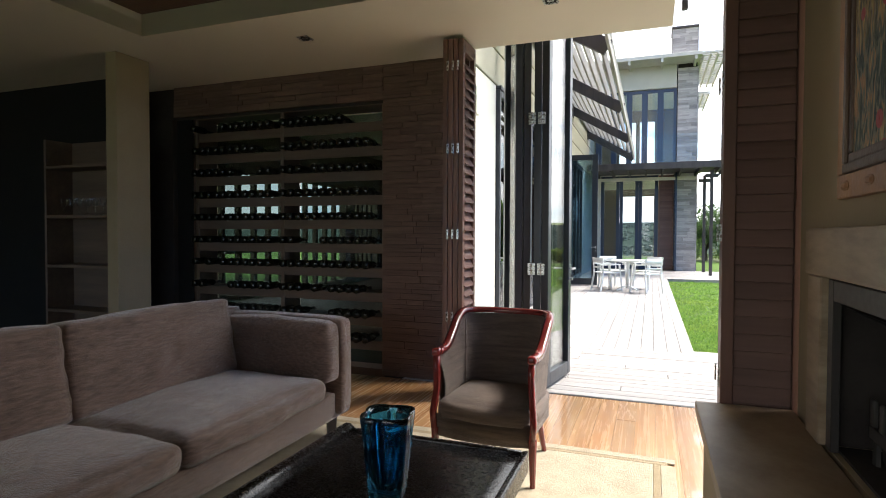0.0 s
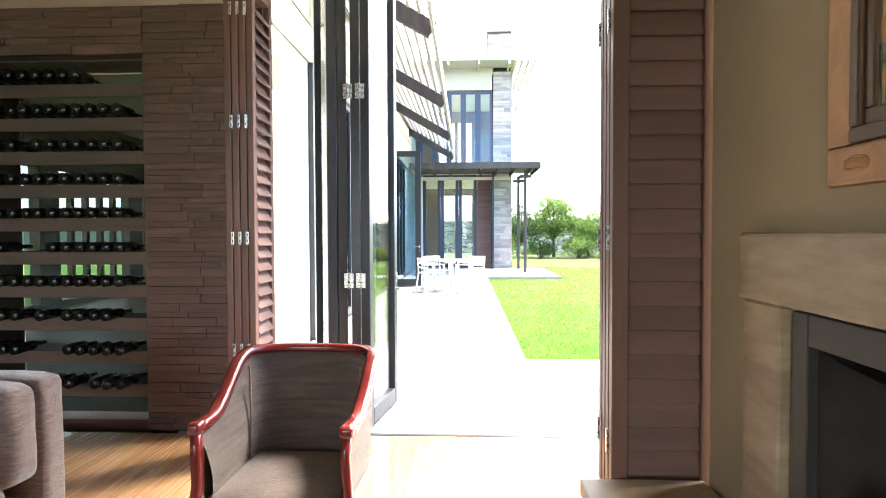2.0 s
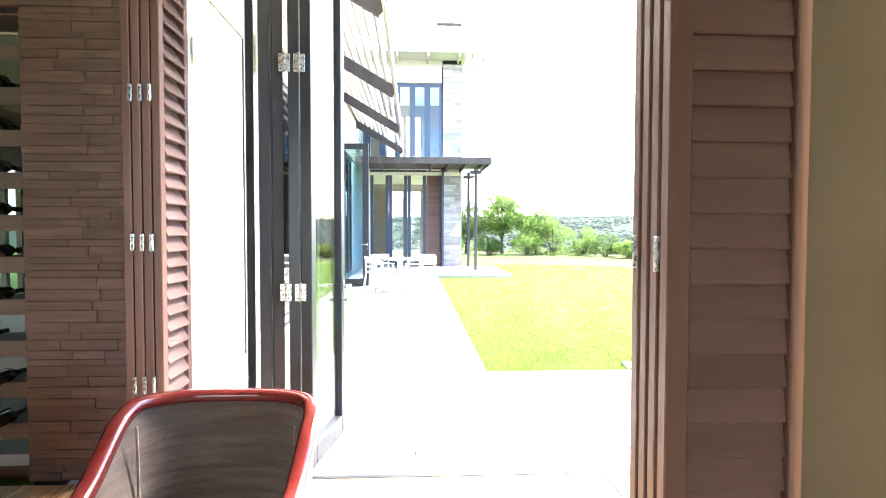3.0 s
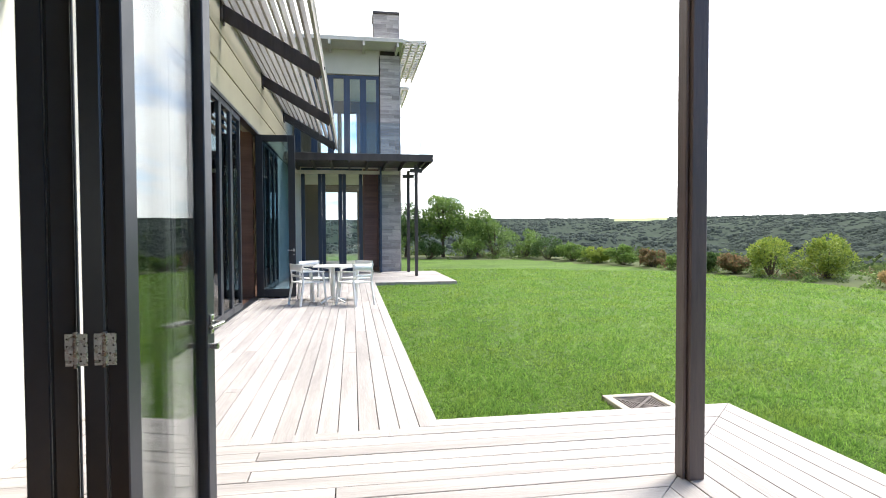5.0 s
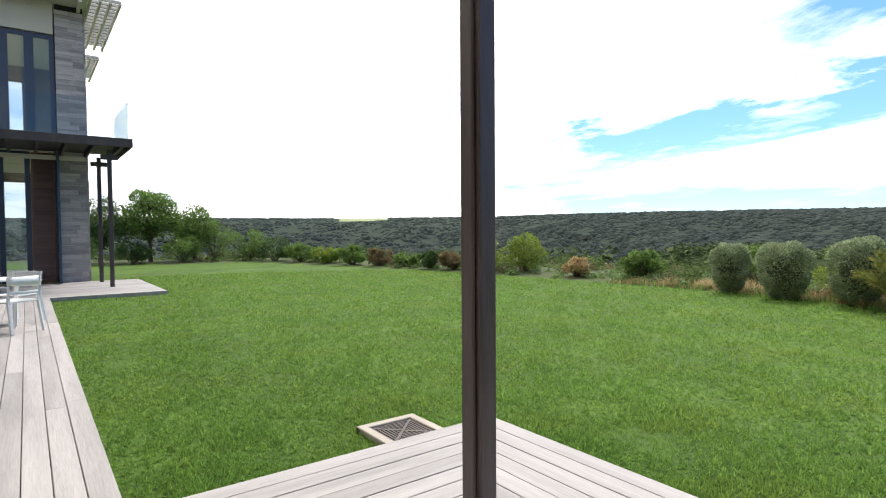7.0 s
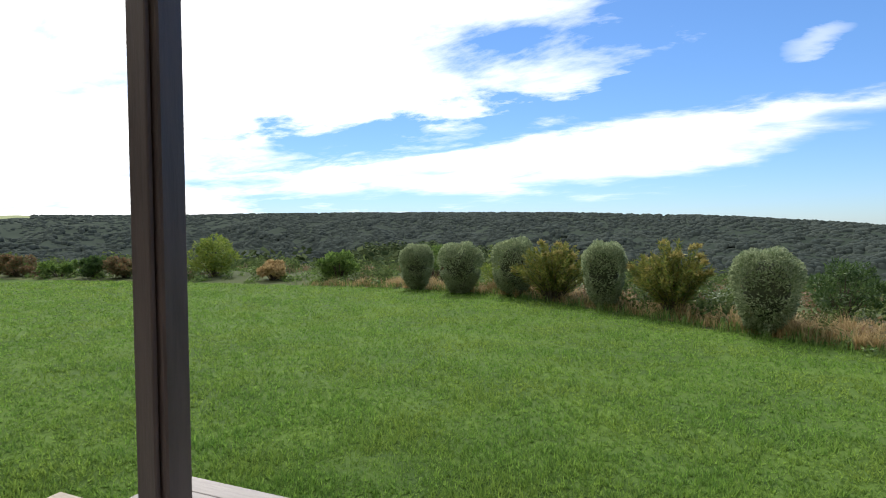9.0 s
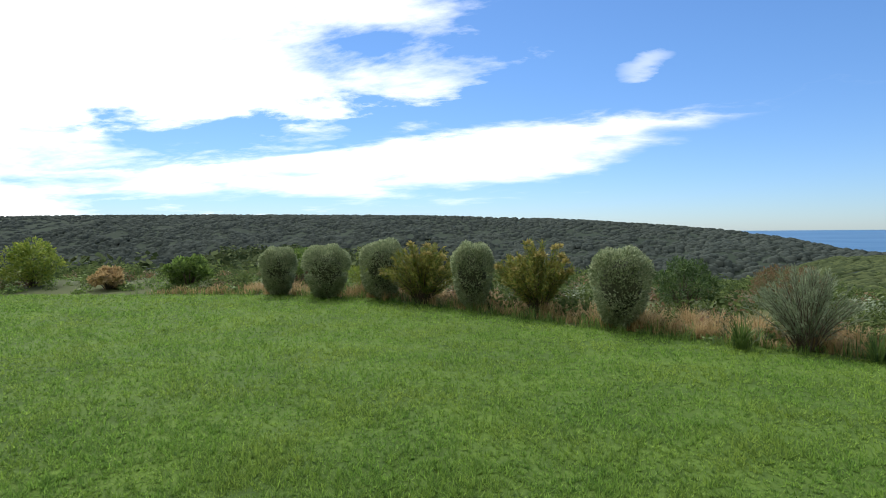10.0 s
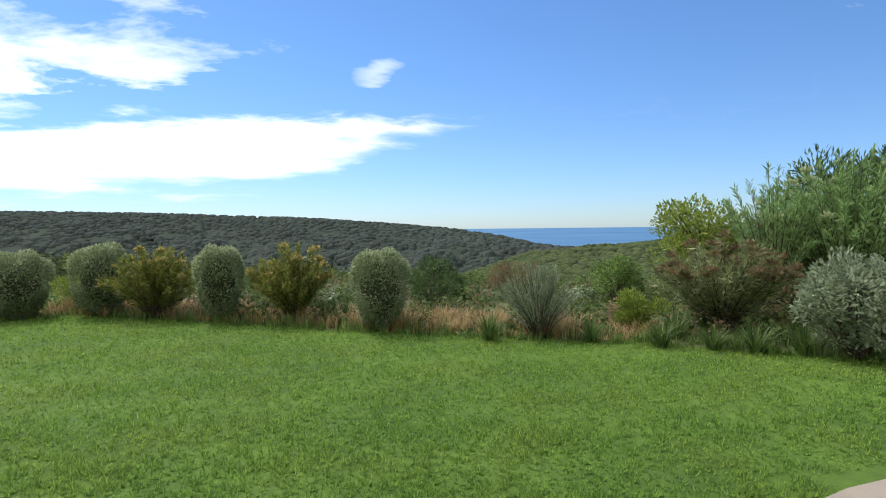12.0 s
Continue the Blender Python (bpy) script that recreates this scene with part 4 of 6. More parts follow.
L_DARK = leaf_mat("dark_leaf", (0.119, 0.196, 0.060), (0.037, 0.073, 0.027), 0.35)
L_YELLOW = leaf_mat("conebush_leaf", (0.297, 0.270, 0.068), (0.095, 0.155, 0.034), 0.45)
L_RED = leaf_mat("russet_leaf", (0.285, 0.158, 0.090), (0.120, 0.150, 0.068), 0.4)
L_SILVER = leaf_mat("silver_leaf", (0.338, 0.405, 0.257), (0.121, 0.162, 0.095), 0.3)
L_STRAW = leaf_mat("straw_blade", (0.58, 0.45, 0.23), (0.30, 0.21, 0.095), 0.45)
L_FEATHER = leaf_mat("feathery_leaf", (0.315, 0.465, 0.180), (0.112, 0.195, 0.060), 0.5)
L_PROTEA = leaf_mat("protea_leaf", (0.357, 0.391, 0.187), (0.145, 0.187, 0.076), 0.4)
L_CONE = leaf_mat("cone_tip", (0.46, 0.40, 0.14), (0.26, 0.22, 0.07), 0.45)
L_BLOOM = leaf_mat("pale_bloom", (0.52, 0.58, 0.34), (0.33, 0.40, 0.2), 0.4)
L_BLADE = leaf_mat("strap_leaf", (0.144, 0.224, 0.056), (0.040, 0.080, 0.024), 0.35)
L_LAWN = leaf_mat("lawn_blade", (0.265, 0.435, 0.080), (0.078, 0.165, 0.035), 0.55, 0.6, 0.1, (1.25, 1.04, 1.05))
M_CORE = mat("bush_core_shade", (0.06, 0.07, 0.035), (0.03, 0.036, 0.02), 20, 0.95, 0.6)
M_BARK = mat("bark", (0.11, 0.085, 0.06), (0.055, 0.042, 0.03), 14, 0.9, 0.6, stretch=(1, 1, 0.3))


def land_z(x, y):
    z, _ = land_height(np.array([float(x)]), np.array([float(y)]))
    return float(z[0])


def stems(parent, base_r, height, spread, n, rng, trunk=0.0, trunk_r=0.06):
    bm = bmesh.new()
    if trunk:
        add_rod(bm, (0, 0, -0.1), (0.02, 0.01, trunk), trunk_r, trunk_r * 0.75, 9)
    for i in range(n):
        a = 2 * math.pi * i / n + rng.uniform(-0.4, 0.4)
        s, h = spread * rng.uniform(0.5, 1), height * rng.uniform(0.7, 1)
        z0 = trunk - 0.05 if trunk else -0.05
        mid = (s * 0.45 * math.cos(a), s * 0.45 * math.sin(a), z0 + (h - z0) * 0.55)
        r0 = base_r * 1.0
        add_rod(bm, (0.03 * math.cos(a), 0.03 * math.sin(a), z0), mid, r0, r0 * 0.6, 6)
        add_rod(bm, mid, (s * math.cos(a), s * math.sin(a), h), r0 * 0.6, r0 * 0.2, 6)
    return part("trunk", bm, M_BARK, parent, "brown woody stems")


def topiary(x, y, w, h, seed, neck=0.35):
    """A clipped drum-shaped bush with a fuzzy skin."""
    rng = np.random.RandomState(seed)
    e = thing("topiary_bush", x, y, land_z(x, y), "clipped rounded grey-green topiary bush at the lawn's edge", "bush", "clipped bushes", rng.uniform(0, 360))
    n = 15000
    u = rng.normal(0, 1, (n, 3))
    u /= np.linalg.norm(u, axis=1, keepdims=True)
    u = np.sign(u) * np.abs(u) ** np.array([0.85, 0.85, 0.62])
    lump = 1 + 0.06 * np.sin(u[:, :1] * 5 + seed) + 0.05 * np.sin(u[:, 1:2] * 7 + u[:, 2:] * 4)
    shell = 1 - 0.22 * rng.uniform(0, 1, (n, 1)) ** 2
    q = u * shell * lump
    taper = np.interp(q[:, 2], [-1, -0.35, 0.3, 1], [0.62, 0.86, 1.0, 1.0])[:, None]
    P = np.concatenate([q[:, :2] * taper * w / 2, (q[:, 2:] * 0.5 + 0.5) * h * 0.98 + 0.03], 1)
    nr = u.copy(); nr[:, 2] += 0.35
    leaf_cloud("foliage", P, nr, 0.055, L_TOPI, e, "small dense grey-green leaves", 0.42, 0.3, seed, 0.55)
    # solid core behind the leaves, its dark colour standing in for inner shade
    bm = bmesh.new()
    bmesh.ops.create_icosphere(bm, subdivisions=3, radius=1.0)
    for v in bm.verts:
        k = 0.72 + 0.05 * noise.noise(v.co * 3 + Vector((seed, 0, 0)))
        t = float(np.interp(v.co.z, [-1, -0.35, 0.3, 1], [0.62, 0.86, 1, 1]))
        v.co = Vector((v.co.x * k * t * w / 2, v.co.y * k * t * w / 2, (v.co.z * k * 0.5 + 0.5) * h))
    part("core", bm, M_CORE, e, "solid core coloured dark for the bush's shaded inside")
    stems(e, 0.025, h * 0.5, w * 0.2, 5, rng)
    return e


def shrub(name, x, y, w, h, material, label, seed, n=5000, leaf=0.08, aspect=0.3, clumps=14, up=0.5, open_=0.35, z=None, trunk=0.0, category="bush", group="", low=0.12):
    """A free-growing bush: clumps of leaves round branch ends."""
    rng = np.random.RandomState(seed)
    e = thing(name, x, y, land_z(x, y) if z is None else z, label, category, group, rng.uniform(0, 360))
    C = rng.normal(0, 1, (clumps, 3)); C /= np.linalg.norm(C, axis=1, keepdims=True)
    C *= rng.uniform(0.45, 1.0, (clumps, 1)) ** 0.6
    z0 = trunk if trunk else h * low
    cx = np.stack([C[:, 0] * w / 2 * 0.78, C[:, 1] * w / 2 * 0.78, z0 + (C[:, 2] * 0.5 + 0.5) * (h - z0) * 0.86 + (h - z0) * 0.05], 1)
    rad = rng.uniform(0.7, 1.3, clumps) * min(w, h) * open_ * 0.62
    pick = rng.randint(0, clumps, n)
    o = rng.normal(0, 1, (n, 3)); o /= np.linalg.norm(o, axis=1, keepdims=True)
    P = cx[pick] + o * (rad[pick] * rng.uniform(0.25, 1.0, n) ** 0.5)[:, None] * [1, 1, 0.85]
    P[:, 2] = np.maximum(P[:, 2], 0.03)
    nr = o * 0.8 + np.array([0, 0, up])
    leaf_cloud("foliage", P, nr, leaf, material, e, "", aspect, 0.3, seed, 0.45)
    bm = bmesh.new()
    if trunk:
        add_rod(bm, (0, 0, -0.15), (0.04, 0.02, trunk), 0.05 + 0.02 * h, 0.03 + 0.012 * h, 9)
    for c in cx:
        a = Vector((0.04, 0.02, trunk)) if trunk else Vector((c[0] * 0.08, c[1] * 0.08, -0.05))
        b = Vector(c)
        k = a.lerp(b, 0.5) + Vector((0, 0, 0.08 * h))
        r = 0.008 + 0.008 * h
        add_rod(bm, a, k, r, r * 0.7, 6); add_rod(bm, k, b, r * 0.7, r * 0.25, 6)
    part("trunk", bm, M_BARK, e, "brown woody stems")
    return e


def shoot_bush(name, x, y, w, h, material, label, seed, shoots=70, per=70, leaf=0.1, aspect=0.2, bare=0.4, spread=0.8, tip=None, tips=0, tip_label="", group="", dome=0.45):
    """A bush of upright shoots with leaves set along each one, some ending in a tuft."""
    rng = np.random.RandomState(seed)
    e = thing(name, x, y, land_z(x, y), label, "bush", group, rng.uniform(0, 360))
    a, rr = rng.uniform(0, 2 * np.pi, shoots), rng.uniform(0, 1, shoots) ** 0.5
    out = np.stack([np.cos(a), np.sin(a)], 1) * (rr * w / 2)[:, None]
    top = h * (1 - dome * rr ** 2) * rng.uniform(0.72, 1.0, shoots)
    base = out * 0.12

    def at(i, f):
        return np.concatenate([base[i] + (out[i] - base[i]) * (f ** 1.35)[:, None], (top[i] * f ** 0.92)[:, None]], 1)
    idx = np.repeat(np.arange(shoots), per)
    f = bare + (1 - bare) * rng.uniform(0, 1, len(idx)) ** 0.8
    P = at(idx, f)
    T = at(idx, np.minimum(f + 0.03, 1.03)) - P
    T /= np.linalg.norm(T, axis=1, keepdims=True) + 1e-9
    R = rng.normal(0, 1, (len(idx), 3)); R /= np.linalg.norm(R, axis=1, keepdims=True)
    side = R * 0.05 * h * (rng.uniform(0, 1, (len(idx), 1)) ** 2) * (1.1 - f[:, None])
    leaf_cloud("foliage", P + side, T * 0.9 + R * spread, leaf, material, e, "", aspect, 0.3, seed, 0.15)
    if tip:
        pick = np.repeat(rng.permutation(shoots)[:tips], 46)
        C = at(pick, np.full(len(pick), 1.0))
        R = rng.normal(0, 1, (len(pick), 3)); R /= np.linalg.norm(R, axis=1, keepdims=True)
        R[:, 2] = np.abs(R[:, 2])
        tagged(leaf_cloud("tip_tuft", C + R * 0.025, R, leaf * 0.8, tip, e, tip_label, 0.35, 0.3, seed + 1, 0.2), tip_label, "", "", "stuff")
    bm = bmesh.new()
    q = np.array([0.0, 0.4, 0.7, 0.97])
    for i in range(shoots):
        L = at(np.full(4, i), q)
        r = 0.005 + 0.004 * h
        for k in range(3):
            add_rod(bm, L[k] - ([0, 0, 0.05] if k == 0 else [0, 0, 0]), L[k + 1], r * (1 - 0.28 * k), r * (0.72 - 0.28 * k), 5)
    part("trunk", bm, M_BARK, e, "brown woody stems")
    return e


def strap_clump(x, y, r, h, material, label, seed, n=70, name="strap_leaf_clump", category="plant", width=0.022, group="strap-leaf clumps"):
    """A tuft of long arching blades."""
    rng = np.random.RandomState(seed)
    e = thing(name, x, y, land_z(x, y), label, category, group)
    V, F = [], []
    for i in range(n):
        a, lean, L = rng.uniform(0, 2 * np.pi), rng.uniform(0.1, 1.0), h * rng.uniform(0.6, 1.15)
        d, s = np.array([np.cos(a), np.sin(a), 0]), np.array([-np.sin(a), np.cos(a), 0])
        b0 = d * rng.uniform(0, 0.25) * r
        k = len(V)
        for j in range(5):
            f = j / 4
            p = b0 + d * lean * r * f ** 1.5 + np.array([0, 0, L * (f - 0.45 * lean * f ** 2.4)])
            w = width * (1 - f) ** 0.6 * (1 if j < 4 else 0.1)
            V += [p - s * w / 2, p + s * w / 2]
        for j in range(4):
            F.append((k + 2 * j, k + 2 * j + 1, k + 2 * j + 3, k + 2 * j + 2))
    me = bpy.data.meshes.new("tuft")
    me.from_pydata([tuple(map(float, v)) for v in V], [], F)
    me.materials.append(material)
    ob = new("tuft", me)
    ob.parent = e
    return e


TOPI = [(14.7, 11.05, 1.1, 1.38), (14.3, 9.57, 1.36, 1.46), (14.2, 8.1, 1.3, 1.6), (12.65, 5.75, 1.08, 1.56), (10.67, 3.04, 1.22, 1.5)]
for i, (x, y, w, h) in enumerate(TOPI):
    topiary(x + 0.2, y - 0.03, w * 0.8, h * 0.88, 20 + i)

CB = "free-growing yellow-tipped cone bush at the lawn's edge"
shoot_bush("cone_bush", 13.7, 6.95, 1.9, 1.5, L_YELLOW, CB, 31, 95, 80, 0.11, 0.22, 0.22, 0.75, L_CONE, 16, "straw-coloured cones", "cone bushes")
shoot_bush("cone_bush", 12.3, 4.35, 1.8, 1.45, L_YELLOW, CB, 32, 95, 80, 0.11, 0.22, 0.22, 0.75, L_CONE, 20, "straw-coloured cones", "cone bushes")
shrub("green_bush", 15.6, 8.8, 1.5, 1.3, L_LIGHT, "light green bush between the clipped bushes", 33, 4200, 0.08, 0.3, 16)

# ---- deck ----
structure("deck_base", box(-1.84, 4.96, -0.16, 3.22, 6.95, -0.032), M_UNDER, "shadowed joists under the deck boards", "deck")
structure("deck_base_east", box(1.24, 2.3, -0.16, 3.22, 4.955, -0.032), M_UNDER, "shadowed joists under the deck boards", "deck")
structure("deck_base_long", box(-1.84, 6.955, -0.16, 0.80, 18.68, -0.032), M_UNDER, "shadowed joists under the deck boards", "deck")
structure("deck_base_far", box(-1.84, 18.72, -0.16, 3.12, 23.19, -0.032), M_UNDER, "shadowed joists under the far deck", "deck")


def deck_boards():
    PITCH, GAP, T = 0.146, 0.006, 0.03
    deck = thing("deck", 0.8, 6.9, 0.0, "silver-weathered timber deck boards with narrow gaps", "deck", "", 0, "structure")
    inv = Matrix.Translation((-0.8, -6.9, 0.0))
    shared = {}

    def board(x0, y0, x1, y1, along, cut=None):
        key = (round(x1 - x0, 3), round(y1 - y0, 3), along, cut)
        dz = random.uniform(-0.0015, 0.001)
        if key not in shared:
            bm = box(0, 0, -T, x1 - x0, y1 - y0, 0.0)
            if cut == "x":      # mitred right end of a cross board
                for v in bm.verts:
                    if v.co.x > (x1 - x0) / 2 and v.co.y < (y1 - y0) / 2:
                        v.co.x -= (y1 - y0)
            if cut == "y":
                for v in bm.verts:
                    if v.co.y > (y1 - y0) / 2 and v.co.x < (x1 - x0) / 2:
                        v.co.y -= (x1 - x0)
            bmesh.ops.bevel(bm, geom=[e for e in bm.edges if all(v.co.z > -0.001 for v in e.verts)], offset=0.003, segments=1, affect="EDGES")
            shared[key] = mesh_of("board", bm)
            shared[key].materials.append(M_DECK if along == "y" else M_DECKX)
        ob = new("board", shared[key])
        ob.parent = deck
        ob.matrix_basis = inv @ Matrix.Translation((x0, y0, dz))

    # cross boards of the terrace, mitred at the corner
    for i in range(16):
        y1 = 7.02 - i * PITCH
        y0 = y1 - PITCH + GAP
        xe = y1 - 3.785
        xs = -1.84
        if y1 > 6.9:
            board(0.80, y0, xe, y1, "x", "x")
        else:
            j = random.choice((-0.4, 0.1, 0.5))
            if xe - j > 0.6 and i % 2:
                board(xs, y0, j - 0.003, y1, "x")
                board(j + 0.003, y0, xe, y1, "x", "x")
            else:
                board(xs, y0, xe, y1, "x", "x")
    for i in range(16):
        x1 = 3.235 - i * PITCH
        board(x1 - PITCH + GAP, 2.3 if i < 14 else 4.68, x1, x1 + 3.785 - GAP, "y", "y")
    # long boards beside the house
    for i in range(18):
        x1 = 0.815 - i * PITCH
        y = 6.73 if x1 < 0.80 else 6.88
        cuts = sorted(random.uniform(8.0, 17.5) for _ in range(2))
        for a, b in zip([y] + cuts, cuts + [18.70]):
            board(x1 - PITCH + GAP, a + 0.002, x1, b - 0.002, "y")
    for i in range(30):
        y0 = 18.71 + i * PITCH
        board(-1.84, y0, 3.15, y0 + PITCH - GAP, "x")
    part("fascia", box(0.02, -0.02, -0.13, 2.43, 0.115 - 0.0, -0.033), M_DECK, deck)
    part("fascia", box(-0.0, 11.79, -0.15, 2.35, 11.808, -0.001), M_DECK, deck)


deck_boards()

# drain grate in the lawn beside the deck
dr = thing("drain_grate", 2.62, 7.28, -0.075, "square cast drain grate in a pale concrete frame in the lawn", "drain", "", 0)
fb = bmesh.new()
for a in range(4):
    add_box(fb, -0.25, -0.25, -0.05, 0.25, -0.18, 0.035, 0.006, 1, pose(0, 0, 0, 0, 0, 90 * a) @ Matrix.Translation((0.0, 0.0, 0.0005 * a)))
part("frame", fb, M_CONC, dr, "pale concrete frame")
part("well", box(-0.18, -0.18, -0.05, 0.18, 0.18, -0.01), M_BLACK, dr)
gb = bmesh.new()
for a in range(2):
    add_box(gb, -0.245, -0.011, 0.004, 0.245, 0.011, 0.024, 0.0, 1, pose(0, 0, 0.0004 * a, 0, 0, 45 + 90 * a))
for a in range(4):
    for k in range(1, 7):
        w = 0.17 * k / 7 + 0.012
        add_box(gb, -w + 0.015, -0.17 * k / 7 - 0.022, 0.005, w - 0.015, -0.17 * k / 7 - 0.010, 0.023, 0.0, 1, pose(0, 0, 0, 0, 0, 90 * a))
part("grate", gb, M_DRAIN, dr, "rust-brown cast bars in a fan pattern")


def path_paving():
    bm = bmesh.new()
    pts = [(1.24, -5.0)] + [(4.1, -5.0), (4.02, -2.0), (3.95, 0.5), (3.9, 1.6), (3.80, 2.1), (3.62, 2.32), (3.3, 2.42), (1.24, 2.42)]
    lo, hi = [bm.verts.new((x, y, -0.2)) for x, y in pts], [bm.verts.new((x, y, -0.05)) for x, y in pts]
    bm.faces.new(hi); bm.faces.new(lo[::-1])
    for i in range(len(pts)):
        bm.faces.new((lo[i], lo[(i + 1) % len(pts)], hi[(i + 1) % len(pts)], hi[i]))
    bmesh.ops.recalc_face_normals(bm, faces=bm.faces)
    return bm


M_PATH = mat("path_concrete", (0.31, 0.265, 0.215), (0.24, 0.205, 0.165), 7, 0.85, 0.2, fine=120)
structure("pavement", path_paving(), M_PATH, "smooth sand-coloured concrete path with a rounded corner", "pavement")

# ---- hedge line, bushes and trees round the lawn ----
shrub("olive_tree", 10.5, -3.3, 2.0, 2.4, L_LIGHT, "rounded olive-green small tree above the bushes", 41, 9000, 0.085, 0.4, 34, 0.5, 0.3, None, 0.7, "tree")
shoot_bush("tall_bush", 8.75, -4.75, 3.2, 2.9, L_FEATHER, "tall feathery green bush with pale flower heads", 42, 150, 130, 0.13, 0.2, 0.3, 0.7, L_BLOOM, 34, "pale cream-green flower heads", "", 0.35)
shoot_bush("tall_bush", 9.15, -3.55, 2.1, 2.75, L_FEATHER, "tall wispy grey-green bush with open shoots", 142, 60, 100, 0.12, 0.14, 0.4, 0.6, None, 0, "", "", 0.4)
shrub("tall_bush", 10.2, -7.0, 3.0, 3.3, L_DARK, "tall dark green bush behind the garden", 43, 9000, 0.16, 0.25, 36, 0.9, 0.27, None, 0.8, "bush")
shoot_bush("russet_bush", 8.5, -1.85, 2.1, 1.5, L_PROTEA, "grey-green bush with russet tips among strap-leaved plants", 44, 120, 75, 0.12, 0.2, 0.25, 0.8, L_RED, 60, "russet leaf tips", "", 0.4)
shrub("silver_bush", 6.5, -1.95, 1.5, 1.22, L_SILVER, "dense silver-green leafy bush beside the lawn", 45, 9500, 0.075, 0.42, 34, 0.3, 0.32)
shoot_bush("grey_bush", 9.3, 0.85, 1.45, 1.2, L_SILVER, "wispy silver-grey bush at the lawn's edge", 46, 90, 70, 0.09, 0.11, 0.2, 0.5)
shrub("green_bush", 11.5, -2.0, 1.1, 1.0, L_GREEN, "rounded green bush on the slope", 47, 3500, 0.07, 0.4, 16, 0.4, 0.34)
shrub("low_bush", 9.2, -0.75, 1.2, 0.62, L_LIGHT, "low yellow-green bush by the lawn", 48, 3200, 0.07, 0.3, 14, 0.7, 0.34)
shrub("heath_bush", 13.2, -0.6, 1.6, 0.9, L_RED, "rust-brown heath bush on the slope", 49, 3000, 0.07, 0.25, 16, 0.6, 0.32)
shrub("green_bush", 12.6, 1.6, 1.4, 0.95, L_DARK, "dark green bush behind the clipped bushes", 50, 3500, 0.08, 0.3, 16, 0.5, 0.32)
SL = "clump of dark green strap leaves at the lawn's edge"
for i, (x, y, r, h) in enumerate(((9.35, 1.65, 0.42, 0.55), (8.65, 0.35, 0.4, 0.42), (8.0, -0.35, 0.4, 0.45), (7.2, -1.15, 0.45, 0.5), (7.6, -0.85, 0.4, 0.4), (6.9, -1.6, 0.4, 0.45), (8.4, -0.9, 0.5, 0.55))):
    strap_clump(x, y, r, h, L_BLADE, SL, 60 + i, 90)
DG = "tuft of dry straw-coloured grass at the lawn's edge"
rs = random.Random(5)
for i in range(46):
    f = rs.random() * 5.0
    E0 = [(14.6, 9.0), (13.6, 7.1), (12.1, 5.0), (10.7, 3.2), (9.5, 1.4), (8.7, 0.1)]
    k = int(f)
    x = E0[k][0] + (E0[k + 1][0] - E0[k][0]) * (f - k) + rs.uniform(0.15, 1.1)
    y = E0[k][1] + (E0[k + 1][1] - E0[k][1]) * (f - k) + rs.uniform(-0.2, 0.2)
    strap_clump(x, y, rs.uniform(0.25, 0.45), rs.uniform(0.28, 0.48), L_STRAW, DG, 100 + i, 70, "dry_grass_tuft", "grass", 0.012, "dry grass tufts")

# far edge of the lawn
shrub("tree", 5.9, 38.2, 3.0, 4.3, L_GREEN, "leafy green tree at the far end of the lawn", 71, 8000, 0.16, 0.45, 34, 0.4, 0.26, None, 1.0, "tree")
shrub("tree", 8.1, 38.0, 2.8, 3.0, L_GREEN, "smaller leafy green tree at the far end of the lawn", 72, 6000, 0.16, 0.45, 26, 0.4, 0.3, None, 0.5, "tree")
shrub("tree", 3.6, 39.0, 3.2, 3.4, L_DARK, "dark leafy tree behind the far wing", 73, 6000, 0.16, 0.45, 26, 0.4, 0.3, None, 0.6, "tree")
FB = [(9.0, 37.2, 2.8, 2.2, L_GREEN), (10.6, 36.0, 2.6, 1.7, L_GREEN), (11.5, 34.4, 2.4, 1.35, L_DARK), (12.2, 32.4, 2.2, 1.0, L_GREEN), (12.8, 30.4, 2.0, 0.85, L_LIGHT), (13.2, 28.4, 2.0, 0.95, L_GREEN), (13.7, 26.6, 1.9, 0.85, L_RED),
      (14.1, 24.9, 1.7, 0.6, L_GREEN), (14.3, 23.3, 1.3, 0.7, L_DARK), (14.6, 22.2, 1.2, 0.8, L_RED), (14.8, 20.6, 1.9, 1.4, L_LIGHT), (15.9, 19.4, 1.9, 1.45, L_LIGHT), (15.6, 16.6, 1.2, 0.6, L_STRAW), (16.0, 14.3, 1.4, 0.95, L_GREEN), (17.6, 11.6, 2.0, 1.1, L_GREEN),
      (7.2, 36.6, 2.6, 1.6, L_GREEN), (4.8, 36.8, 2.2, 1.2, L_DARK), (2.4, 37.5, 2.6, 1.6, L_GREEN)]
for i, (x, y, w, h, m) in enumerate(FB):
    lab = {id(L_GREEN): "green bush at the lawn's edge", id(L_DARK): "dark green bush at the lawn's edge", id(L_LIGHT): "yellow-green rounded bush at the lawn's edge",
           id(L_RED): "brownish bush at the lawn's edge", id(L_STRAW): "dry straw-coloured bush at the lawn's edge"}[id(m)]
    shrub("bush", x, y, w, h, m, lab, 80 + i, 4000, 0.11, 0.4, 18, 0.4, 0.32, group="lawn edge bushes")


